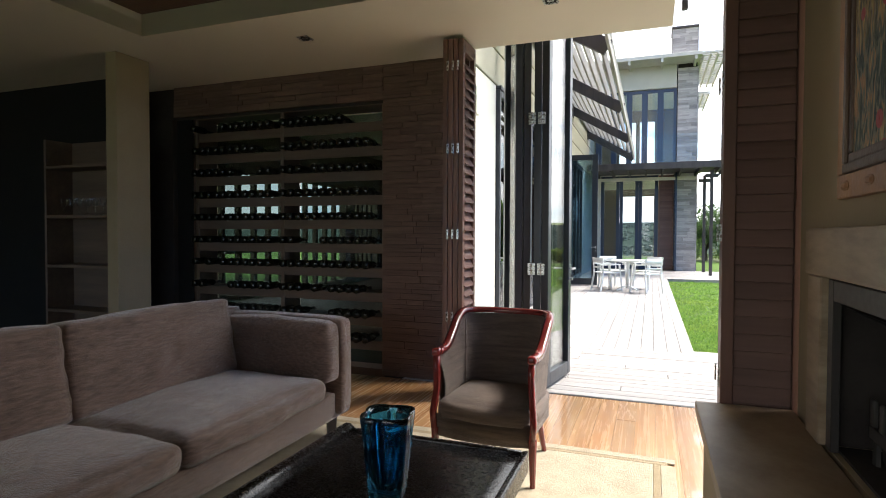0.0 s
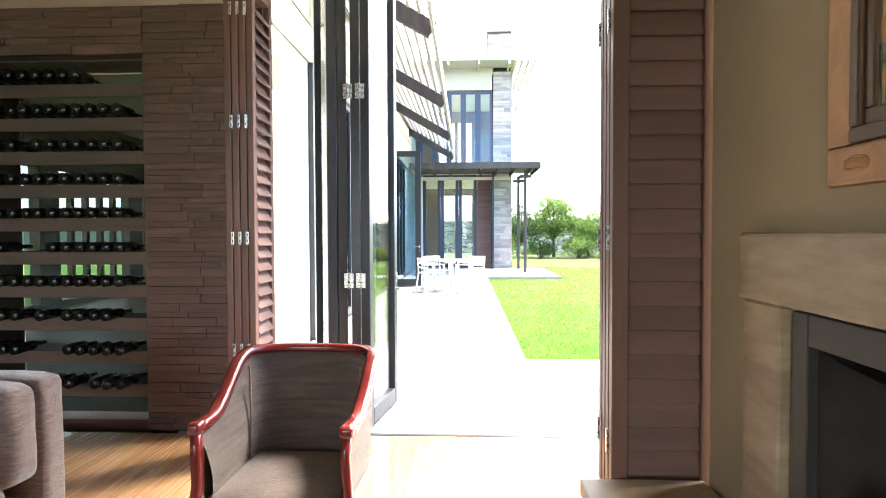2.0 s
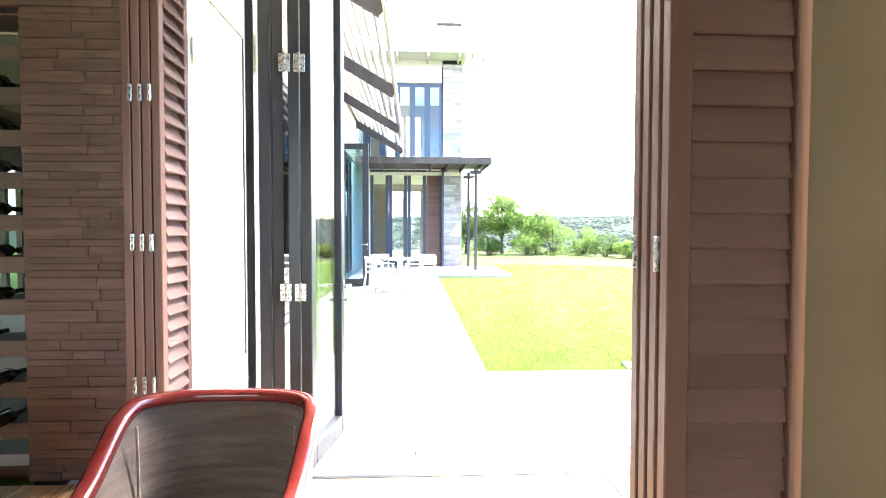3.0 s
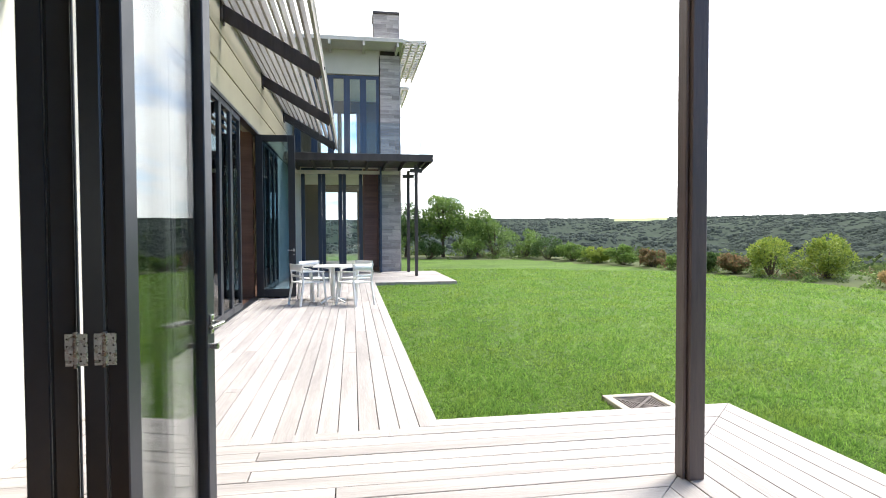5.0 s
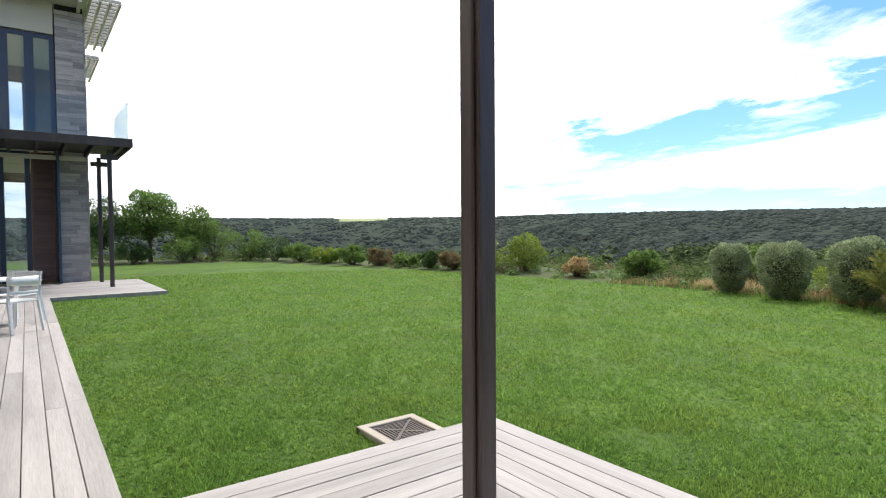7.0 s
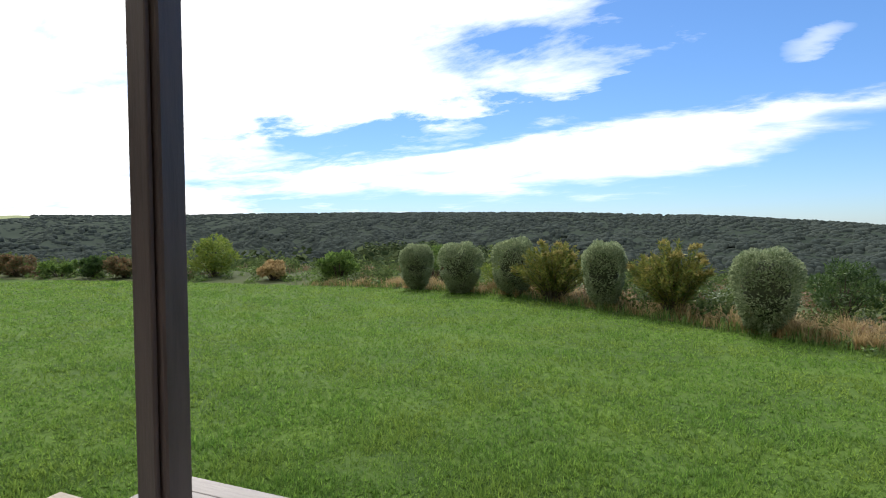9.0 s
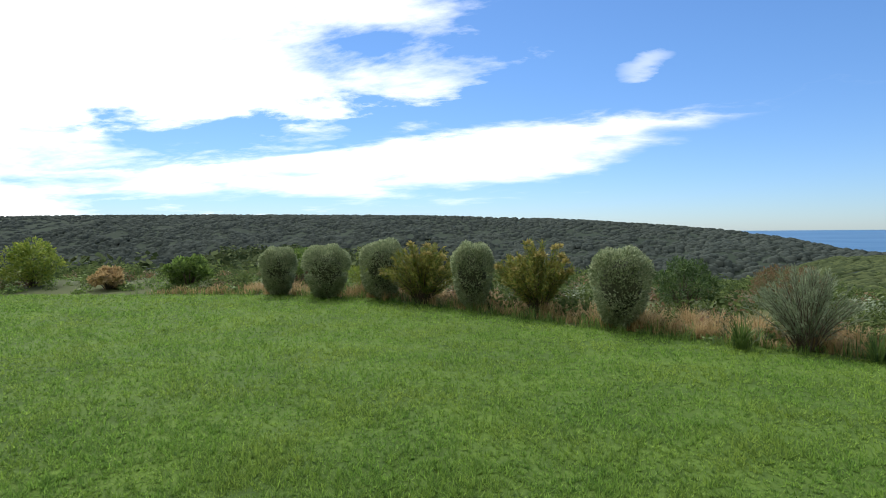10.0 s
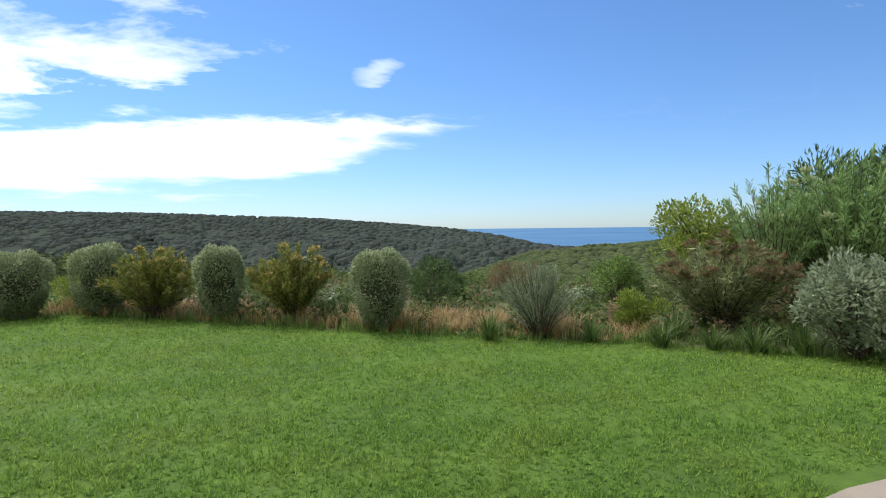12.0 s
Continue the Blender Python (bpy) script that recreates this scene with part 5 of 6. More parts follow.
def stuff_mesh(name, V, F, material, label, category):
    me = bpy.data.meshes.new(name)
    k = F.shape[1]
    me.vertices.add(len(V)); me.vertices.foreach_set("co", V.astype(np.float32).ravel())
    me.loops.add(F.size); me.loops.foreach_set("vertex_index", F.ravel().astype(np.int32))
    me.polygons.add(len(F)); me.polygons.foreach_set("loop_start", np.arange(0, F.size, k, dtype=np.int32))
    me.update(calc_edges=True)
    me.materials.append(material)
    return tagged(new(name, me), label, category, "", "stuff")


def on_hard_ground(x, y):
    a = (x < 0.84) & (y > 4.6) & (y < 19)
    b = (x < 3.27) & (y > 2.2) & (y < 7.05)
    c = (x < 3.18) & (y > 18.6) & (y < 33)
    d = ((x < 3.4) & (y < 2.5)) | ((x < 3.7) & (y < 2.38)) | ((x < 3.9) & (y < 2.12)) | ((x < 4.14) & (y < 1.62))
    e = (np.abs(x - 2.62) < 0.26) & (np.abs(y - 7.28) < 0.26)
    return a | b | c | d | e


def lawn_tufts(n, per, seed):
    """Small tufts of short blades that splay outward, denser towards the house."""
    rng = np.random.RandomState(seed)
    r = 1.0 + 21.0 * rng.uniform(0, 1, n) ** 1.55
    a = rng.uniform(-0.35, 2.75, n)
    x, y = 1.6 + r * np.sin(a), 5.2 + r * np.cos(a)
    keep = ~on_hard_ground(x, y)
    x, y, r = x[keep], y[keep], r[keep]
    z, d = land_height(x, y)
    ok = d < 0.05
    x, y, z, r = (np.repeat(v[ok], per) for v in (x, y, z, r))
    m = len(x)
    big = 1 + r / 8
    patch = np.clip(0.95 + 0.4 * bumps(x, y, 1.3, 4, 4), 0.45, 1.5)
    la, ln = rng.uniform(0, 2 * np.pi, m), rng.uniform(0.022, 0.052, m) * patch * (0.75 + 0.25 * big)
    off = np.abs(rng.normal(0, 0.006, m)) * big
    out = np.stack([np.cos(la), np.sin(la), 0 * la], 1)
    P = np.stack([x, y, z + 0.002], 1) + out * off[:, None]
    w = rng.uniform(0.004, 0.0075, m) * big
    s = np.stack([-np.sin(la), np.cos(la), 0 * la], 1) * w[:, None] / 2
    rise = rng.uniform(0.35, 1.0, m) * ln
    tip = P + out * np.sqrt(np.maximum(ln ** 2 - rise ** 2, 1e-6))[:, None] + np.stack([0 * la, 0 * la, rise], 1)
    V = np.stack([P - s, P + s, tip], 1).reshape(-1, 3)
    return V, np.arange(3 * m).reshape(-1, 3)


stuff_mesh("grass", *lawn_tufts(150000, 5, 3), L_LAWN, "short mown green lawn blades", "grass")


def clump_field(n, seed, rmin, rmax, azmin, azmax, size, per, leaf, dmin, power=1.0, dmax=9e9):
    """Leafy clumps scattered over the wild ground beyond the lawn."""
    rng = np.random.RandomState(seed)
    r = rmin * (rmax / rmin) ** (rng.uniform(0, 1, n) ** power)
    a = np.radians(rng.uniform(azmin, azmax, n))
    x, y = 1.2 + r * np.sin(a), 4.6 + r * np.cos(a)
    z, d = land_height(x, y)
    ok = (d > dmin) & (d < dmax)
    x, y, z, r = x[ok], y[ok], z[ok], r[ok]
    m = len(x)
    s = rng.uniform(size[0], size[1], m)
    o = rng.normal(0, 1, (m, per, 3)); o /= np.linalg.norm(o, axis=2, keepdims=True)
    o[..., 2] = np.abs(o[..., 2])
    C = np.stack([x, y, z], 1)[:, None] + o * (s * 0.5)[:, None, None] * rng.uniform(0.55, 1.0, (m, per, 1)) * [1, 1, 0.95]
    L = (s * leaf)[:, None, None] * rng.uniform(0.6, 1.3, (m, per, 1))
    u = np.cross(o, rng.normal(0, 1, (m, per, 3))); u /= np.linalg.norm(u, axis=2, keepdims=True) + 1e-9
    v = np.cross(o, u) + o * 0.5
    Q = np.stack([C - u * L * 0.5, C + v * L * 0.6, C + u * L * 0.5, C - v * L * 0.5], 2).reshape(-1, 3)
    return Q, np.arange(len(Q)).reshape(-1, 4)


L_SCRUB = leaf_mat("scrub_leaf", (0.15, 0.20, 0.065), (0.05, 0.082, 0.03), 0.35, 0.85, 0.05)
SC = "rough green and brown scrub on the slope below the lawn"
stuff_mesh("scrub", *clump_field(1100, 11, 8, 34, 0, 150, (0.4, 1.1), 130, 0.07, 0.6), L_SCRUB, SC, "scrub")
stuff_mesh("scrub", *clump_field(1700, 21, 26, 100, 0, 150, (0.7, 1.9), 70, 0.085, 1.5), L_SCRUB, SC, "scrub")
stuff_mesh("scrub", *clump_field(500, 12, 8, 50, 0, 150, (0.35, 0.9), 130, 0.065, 0.5), L_RED, SC, "scrub")
stuff_mesh("scrub", *clump_field(200, 13, 9, 60, 0, 150, (0.35, 0.9), 130, 0.06, 0.8), L_SILVER, SC, "scrub")
stuff_mesh("scrub", *clump_field(1100, 23, 13, 44, 8, 75, (0.25, 0.6), 60, 0.11, 0.25, 1.0, 5.0), L_GREEN, SC, "scrub")
stuff_mesh("low_hedge", *clump_field(1100, 14, 6.5, 15, 50, 152, (0.16, 0.3), 70, 0.1, -0.06, 1.0, 0.3), L_GREEN, "low green planting along the lawn's edge", "hedge")


def blade_strip(n, seed, dmin, dmax, h0, h1, width, az=150):
    """Loose arching blades along the border of the lawn."""
    rng = np.random.RandomState(seed)
    r = rng.uniform(6.5, 17, n * 6)
    a = np.radians(rng.uniform(40, az, n * 6))
    x, y = 1.2 + r * np.sin(a), 4.6 + r * np.cos(a)
    z, d = land_height(x, y)
    k = np.where((d > dmin) & (d < dmax) & (bumps(x, y, 0.5, seed, 3) > -0.25))[0][:n]
    x, y, z = x[k], y[k], z[k]
    m = len(x)
    h = rng.uniform(h0, h1, m) * (0.8 + 0.35 * bumps(x, y, 0.8, seed + 1, 3))
    t = rng.uniform(0, 2 * np.pi, m)
    out = np.stack([np.cos(t), np.sin(t), 0 * t], 1)
    s = np.stack([-np.sin(t), np.cos(t), 0 * t], 1) * (width * rng.uniform(0.7, 1.3, m))[:, None] / 2
    P = np.stack([x, y, z - 0.01], 1)
    lean = (rng.uniform(0.15, 0.9, m) * h)[:, None]
    up = np.stack([0 * h, 0 * h, h], 1)
    mid, tip = P + out * lean * 0.3 + up * 0.65, P + out * lean + up * (1.0 - 0.25 * lean / h[:, None])
    V = np.stack([P - s, P + s, mid + s * 0.8, tip + s * 0.1, tip - s * 0.1, mid - s * 0.8], 1).reshape(-1, 3)
    q = np.arange(m)[:, None] * 6
    return V, np.concatenate([q + [0, 1, 2, 5], q + [5, 2, 3, 4]])


stuff_mesh("dry_grass", *blade_strip(36000, 19, 0.15, 1.5, 0.10, 0.30, 0.014, 126), L_STRAW, "dry straw-coloured grasses behind the lawn's edge", "grass")
stuff_mesh("edge_grass", *blade_strip(20000, 20, -0.08, 0.6, 0.10, 0.30, 0.014), L_GREEN, "green grass tufts along the lawn's edge", "grass")
FO = "dense dark green forest on the valley slopes"
L_FOREST = leaf_mat("forest_leaf", (0.11, 0.14, 0.06), (0.04, 0.065, 0.03), 0.15, 0.95, 0.03)
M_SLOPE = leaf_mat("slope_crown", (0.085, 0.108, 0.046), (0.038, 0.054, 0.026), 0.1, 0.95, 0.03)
# far crowns greyed and blued: distance haze is put into the leaf colour
M_HAZED_CROWN = leaf_mat("hazed_forest_crown", (0.062, 0.076, 0.066), (0.038, 0.049, 0.045), 0.0, 0.95, 0.02)
stuff_mesh("forest", *clump_field(1300, 15, 48, 150, 34, 106, (3.0, 6.5), 115, 0.09, 14, 0.7), L_FOREST, FO, "forest")


def crown_field(n, seed, rmin, rmax, azmin, azmax, size, dmin, power):
    """Rounded tree crowns seen from afar."""
    rng = np.random.RandomState(seed)
    r = rmin * (rmax / rmin) ** (rng.uniform(0, 1, n) ** power)
    a = np.radians(rng.uniform(azmin, azmax, n))
    x, y = 1.2 + r * np.sin(a), 4.6 + r * np.cos(a)
    z, d = land_height(x, y)
    reach = np.interp(np.degrees(a), [-180, 0, 30, 60, 90, 107, 118, 180], [1500, 1500, 1500, 900, 700, 600, 520, 700])
    deg = np.degrees(a)
    ok = (d > dmin) & (r < reach * 0.985) & ~((deg > 25.5) & (deg < 31) & (r > 1285))
    x, y, z = x[ok], y[ok], z[ok]
    m = len(x)
    s = rng.uniform(size[0], size[1], m) * 0.5
    ang = np.arange(5) * 2 * np.pi / 5
    ring = lambda k, h: np.stack([np.cos(ang) * k, np.sin(ang) * k, 0 * ang + h], 1)
    base = np.concatenate([ring(1.05, -0.75), ring(0.82, 0.05), [[0, 0, 0.34]]])
    V = base[None] * s[:, None, None] * rng.uniform(0.86, 1.14, (m, 11, 1)) + np.stack([x, y, z], 1)[:, None]
    tri = []
    for i in range(5):
        j = (i + 1) % 5
        tri += [(i, j, 5 + j), (i, 5 + j, 5 + i), (5 + i, 5 + j, 10)]
    F = (np.array(tri)[None] + (np.arange(m) * 11)[:, None, None]).reshape(-1, 3)
    return V.reshape(-1, 3), F


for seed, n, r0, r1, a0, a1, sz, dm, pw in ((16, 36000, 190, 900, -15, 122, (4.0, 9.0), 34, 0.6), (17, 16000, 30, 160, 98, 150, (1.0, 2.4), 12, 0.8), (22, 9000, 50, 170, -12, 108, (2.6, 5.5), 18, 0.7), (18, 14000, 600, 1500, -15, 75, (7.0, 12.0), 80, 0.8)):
    ob = stuff_mesh("forest", *crown_field(n, seed, r0, r1, a0, a1, sz, dm, pw), M_SLOPE if seed in (17, 22) else M_HAZED_CROWN, FO, "forest")
    ob.data.polygons.foreach_set("use_smooth", np.ones(len(ob.data.polygons), dtype=bool))

# ---- living room things ----


def sofa():
    e = thing("sofa", -2.05, 1.78, 0.0, "taupe crushed-velvet sofa with plump cushions and dark wooden feet", "sofa")
    part("base", cushion(-0.50, -1.40, 0.14, 0.47, 1.38, 0.32, 0.004, 0.02, 0.003, 14), M_SOFA, e, "", True)
    part("backrest", cushion(-0.56, -1.40, 0.16, -0.36, 1.40, 0.84, 0.01, 0.04, 0.004, 14), M_SOFA, e, "", True)
    for s in (-1, 1):
        y0, y1 = sorted((s * 1.285, s * 1.43))
        part("arm", cushion(-0.54, y0, 0.16, 0.515, y1, 0.80, 0.008, 0.04, 0.004, 14), M_SOFA, e, "", True)
        a, b = sorted((s * 1.13, s * 1.30))
        part("arm_pad", cushion(-0.36, a, 0.40, 0.50, b, 0.792, 0.016, 0.05, 0.008, 16), M_SOFA, e, "upright velvet pad inside the arm", True)
    for k, (a, b) in enumerate(((-1.13, 0.0), (0.0, 1.13))):
        part("seat_cushion", cushion(-0.30, a + 0.006, 0.305, 0.515, b - 0.006, 0.455, 0.045, 0.055, 0.012, 28), M_SOFA, e, "creased velvet seat cushion", True)
        bc = part("back_cushion", cushion(-0.10, a + 0.006, 0.0, 0.10, b - 0.006, 0.475, 0.016, 0.032, 0.012, 26), M_SOFA, e, "soft velvet back cushion", True)
        bc.matrix_basis = pose(-0.255, 0, 0.44, 0, -9, 0)
    for x in (-0.45, 0.42):
        for y in (-1.32, 1.32):
            part("foot", rod((x, y, 0.0), (x, y, 0.15), 0.03, 0.044, 4), M_BEAM, e, "dark tapered wooden foot")
    return e


sofa()


def tub_chair():
    e = thing("tub_chair", -0.505, 3.08, 0.0, "tub armchair with ribbed brown fabric and glossy red mahogany frame", "armchair", "", -2)
    # plan of the wrap-round back: a U open towards -y
    W, F, B = 0.283, -0.24, 0.30

    def u(f):
        """Point on the plan line and height of the rail, f from 0 (left arm end) to 1."""
        a = abs(2 * f - 1)
        s = -1 if f < 0.5 else 1
        if a > 0.52:
            t = (a - 0.52) / 0.48
            x, y = s * (W - 0.012 * t), 0.10 + (F - 0.10) * t
        else:
            t = a / 0.52
            ang = t * math.pi / 2
            x, y = s * W * math.sin(ang) ** 0.86, 0.10 + (B - 0.10) * math.cos(ang) ** 0.86
        k = min(1, max(0, (a - 0.38) / 0.5))
        z = 0.875 - 0.185 * (k * k * (3 - 2 * k)) - 0.006 * max(0, 1 - a / 0.35)
        return Vector((x, y, z))

    N = 48
    line = [u(i / N) for i in range(N + 1)]
    part("show_rail", sweep([p + Vector((0, 0, 0)) for p in line], [(-0.026, -0.016), (-0.024, 0.008), (-0.012, 0.017), (0.012, 0.017), (0.024, 0.008), (0.026, -0.016)]), M_MAHOG, e, "glossy red-stained mahogany top rail", True)
    # upholstered shell: inner and outer skin
    for inner in (True, False):
        bm = bmesh.new()
        grid = []
        for p in line:
            c = Vector((0, 0.0, 0))
            d = Vector((p.x, p.y - 0.0, 0)).normalized()
            col = []
            for j in range(9):
                g = j / 8
                z = 0.30 + (p.z - 0.022 - 0.30) * g
                off = (-0.012 - 0.035 * math.sin(math.pi * min(1, g * 1.1))) if inner else (0.012 - 0.035 * (1 - g))
                q = p + d * off
                col.append(bm.verts.new((q.x, q.y, z)))
            grid.append(col)
        for a, b in zip(grid, grid[1:]):
            for j in range(8):
                bm.faces.new((a[j], a[j + 1], b[j + 1], b[j]))
        bmesh.ops.recalc_face_normals(bm, faces=bm.faces)
        part("inner_back" if inner else "outer_back", bm, M_CHAIR, e, "ribbed brown fabric", True)
    for s in (-1, 1):
        seam = [u(0.5 + s * 0.235) * 1.0 for _ in range(2)]
        p = u(0.5 + s * 0.235)
        d = Vector((p.x, p.y, 0)).normalized()
        pts = [Vector((p.x, p.y, 0)) + d * (-0.05 - 0.005 * math.sin(k / 6 * math.pi)) + Vector((0, 0, 0.44 + (p.z - 0.475) * k / 6)) for k in range(7)]
        bm = bmesh.new()
        for a, b in zip(pts, pts[1:]):
            add_rod(bm, a, b, 0.0045, None, 6)
        part("piping", bm, M_SOFA, e, "thin stitched piping")
        # front upright, curving into the leg
        x = s * 0.272
        up = [(x, F - 0.012, 0.69), (x * 0.985, F - 0.02, 0.60), (x * 1.0, F - 0.008, 0.48), (x * 1.05, F - 0.03, 0.36), (x * 1.02, F - 0.022, 0.25)]
        part("arm_support", sweep(up, [(-0.014, -0.02), (0.014, -0.02), (0.017, 0.0), (0.014, 0.02), (-0.014, 0.02), (-0.017, 0.0)], True, (1, 0, 0)), M_MAHOG, e, "curved mahogany arm support", True)
        part("scroll", cushion(x - 0.024, F - 0.04, 0.668, x + 0.024, F + 0.02, 0.712, 0.002, 0.012, 0.0, 4), M_MAHOG, e, "", True)
        part("leg", rod((x * 1.02, F - 0.012, 0.0), (x * 1.02, F - 0.022, 0.27), 0.014, 0.024, 8), M_MAHOG, e, "tapered mahogany leg")
        part("leg", rod((s * 0.225, 0.285, 0.0), (s * 0.195, 0.22, 0.29), 0.015, 0.022, 8), M_MAHOG, e, "splayed mahogany back leg")
    part("seat_cushion", cushion(-0.262, -0.27, 0.30, 0.262, 0.24, 0.43, 0.03, 0.04, 0.004, 14), M_CHAIR, e, "ribbed brown fabric seat", True)
    rail = [Vector((-0.27, F - 0.012, 0.285)), Vector((-0.15, F - 0.03, 0.28)), Vector((0.0, F - 0.036, 0.278)), Vector((0.15, F - 0.03, 0.28)), Vector((0.27, F - 0.012, 0.285))]
    part("seat_rail", sweep(rail, [(-0.02, -0.06), (0.012, -0.06), (0.012, 0.06), (-0.02, 0.06)]), M_CHAIR, e, "fabric-covered front rail", True)
    part("seat_base", box(-0.26, F, 0.235, 0.26, 0.25, 0.33, 0.01), M_CHAIR, e)
    return e


tub_chair()


def coffee_table():
    e = thing("coffee_table", -0.58, 1.50, 0.0, "low black leather coffee table with a raised rolled edge", "coffee table")
    part("tabletop", cushion(-0.42, -0.74, 0.34, 0.42, 0.74, 0.418, 0.0, 0.012, 0.0015, 10), M_LEATHER, e, "", True)
    part("rolled_edge", rod((-0.435, -0.75, 0.405), (-0.435, 0.75, 0.405), 0.042, None, 20), M_LEATHER, e, "padded black leather roll", True)
    part("rolled_edge", cushion(0.41, -0.75, 0.335, 0.44, 0.75, 0.432, 0.0, 0.010, 0.001, 8), M_LEATHER, e, "padded black leather edge", True)
    part("rolled_edge", cushion(-0.41, 0.722, 0.335, 0.41, 0.752, 0.432, 0.0, 0.010, 0.001, 8), M_LEATHER, e, "padded black leather edge", True)
    part("rolled_edge", cushion(-0.41, -0.752, 0.335, 0.41, -0.722, 0.432, 0.0, 0.010, 0.001, 8), M_LEATHER, e, "padded black leather edge", True)
    for x in (-0.36, 0.36):
        for y in (-0.66, 0.66):
            part("leg", box(x - 0.035, y - 0.035, 0.014, x + 0.035, y + 0.035, 0.345, 0.006), M_LEATHER, e)
    return e


coffee_table()


def vase():
    m = bpy.data.materials.new("blue_cased_glass")
    m.use_nodes = True
    b = m.node_tree.nodes["Principled BSDF"]
    b.inputs["Base Color"].default_value = (0.06, 0.36, 0.62, 1)
    b.inputs["Transmission Weight"].default_value, b.inputs["Roughness"].default_value, b.inputs["IOR"].default_value = 1.0, 0.02, 1.5
    e = thing("glass_vase", -0.515, 1.655, 0.4335, "blue cased-glass vase with a squared fluted body and thick rim", "vase", "", 12)
    bm = bmesh.new()
    N = 64

    def ring(z, r, sq, flute):
        vs = []
        for i in range(N):
            a = 2 * math.pi * i / N
            c, s = math.cos(a), math.sin(a)
            k = (abs(c) ** sq + abs(s) ** sq) ** (-1 / sq)
            q = r * k * (1 - flute * (0.5 + 0.5 * math.cos(4 * a)) ** 6)
            vs.append(bm.verts.new((q * c, q * s, z)))
        return vs

    prof = [(0.0, 0.052), (0.004, 0.058), (0.05, 0.064), (0.13, 0.072), (0.21, 0.080), (0.285, 0.088), (0.297, 0.088), (0.299, 0.082)]
    inner = [(0.292, 0.074), (0.27, 0.071), (0.18, 0.062), (0.09, 0.052), (0.045, 0.040), (0.038, 0.02)]
    rings = [ring(z, r, 4.2, 0.09 if z > 0.02 else 0.03) for z, r in prof] + [ring(z, r, 2.6, 0.0) for z, r in inner]
    for a, b2 in zip(rings, rings[1:]):
        for i in range(N):
            bm.faces.new((a[i], a[(i + 1) % N], b2[(i + 1) % N], b2[i]))
    bm.faces.new(rings[0][::-1]); bm.faces.new(rings[-1])
    bmesh.ops.recalc_face_normals(bm, faces=bm.faces)
    part("body", bm, m, e, "", True)


vase()

rug = thing("rug", -1.1, 1.3, 0.0, "pale beige woven rug with a darker border line", "rug")
part("field", box(-1.5, -2.3, 0.001, 1.46, 2.08, 0.013, 0.003), M_RUG, rug)
rb = bmesh.new()
add_box(rb, -1.58, 2.081, 0.001, 1.54, 2.12, 0.0125, 0.002); add_box(rb, 1.461, -2.3, 0.001, 1.50, 2.0805, 0.0125, 0.002)
part("border_line", rb, M_RUGB, rug, "brownish border line")
rb = bmesh.new()
add_box(rb, -1.58, 2.121, 0.001, 1.58, 2.19, 0.013, 0.003); add_box(rb, 1.501, -2.3, 0.001, 1.58, 2.0805, 0.013, 0.003)
part("edge_band", rb, M_RUG, rug)

hearth = thing("hearth_bench", 0.73, 1.2, 0.0, "smooth sandstone hearth bench in front of the fireplace", "hearth")
part("slab", box(-0.20, -2.2, 0.548, 0.185, 1.475, 0.60, 0.006, 2), M_TRAV, hearth, "honed sandstone slab")
part("plinth", box(-0.165, -2.2, 0.0, 0.198, 1.44, 0.547, 0.004), M_BREAST, hearth, "cream plastered plinth")

fire = thing("fireplace_insert", 1.18, 1.6, 0.605, "black steel fireplace insert with a hood and toothed grate", "fireplace")
for y0, y1, z0 in ((0.555, 0.613, 0.0), (-0.615, -0.557, 0.0), (-0.5565, 0.5545, 0.52)):
    part("surround", box(-0.262, y0, z0, -0.235, y1, 0.592, 0.003), M_FIREFRAME, fire, "grey steel surround")
part("liner", box(0.2, -0.6, 0.012, 0.262, 0.6, 0.58, 0.0), M_ASH, fire, "sooty firebox back")
part("liner", box(-0.234, 0.596, 0.012, 0.199, 0.612, 0.58), M_ASH, fire, "sooty firebox side")
part("liner", box(-0.234, -0.617, 0.012, 0.199, -0.601, 0.58), M_ASH, fire, "sooty firebox side")
part("liner", box(-0.234, -0.6, 0.0, 0.262, 0.595, 0.011), M_ASH, fire, "sooty firebox floor")
part("liner", box(-0.234, -0.6, 0.5805, 0.262, 0.595, 0.593), M_ASH, fire, "sooty firebox roof")
hb = bmesh.new()
v = [hb.verts.new(c) for c in ((-0.225, -0.55, 0.50), (-0.225, 0.55, 0.50), (-0.02, 0.55, 0.40), (-0.02, -0.55, 0.40))]
hb.faces.new(v)
bmesh.ops.solidify(hb, geom=hb.faces[:], thickness=0.012)
part("hood", hb, M_IRON, fire, "sloping black smoke hood")
gr = bmesh.new()
add_box(gr, -0.17, -0.5, 0.085, -0.155, 0.5, 0.125, 0.002)
for i in range(13):
    y = -0.48 + i * 0.08
    add_box(gr, -0.17, y - 0.017, 0.1255, -0.155, y + 0.017, 0.215, 0.004)
for y in (-0.45, 0.45):
    add_box(gr, -0.17, y - 0.015, 0.0, -0.155, y + 0.015, 0.0845, 0.002)
part("grate", gr, M_GRATE, fire, "grey toothed iron grate")
part("ash_bed", cushion(-0.14, -0.5, 0.0, 0.19, 0.5, 0.12, 0.02, 0.03, 0.03, 12), M_ASH, fire, "dark ash and coals", True)


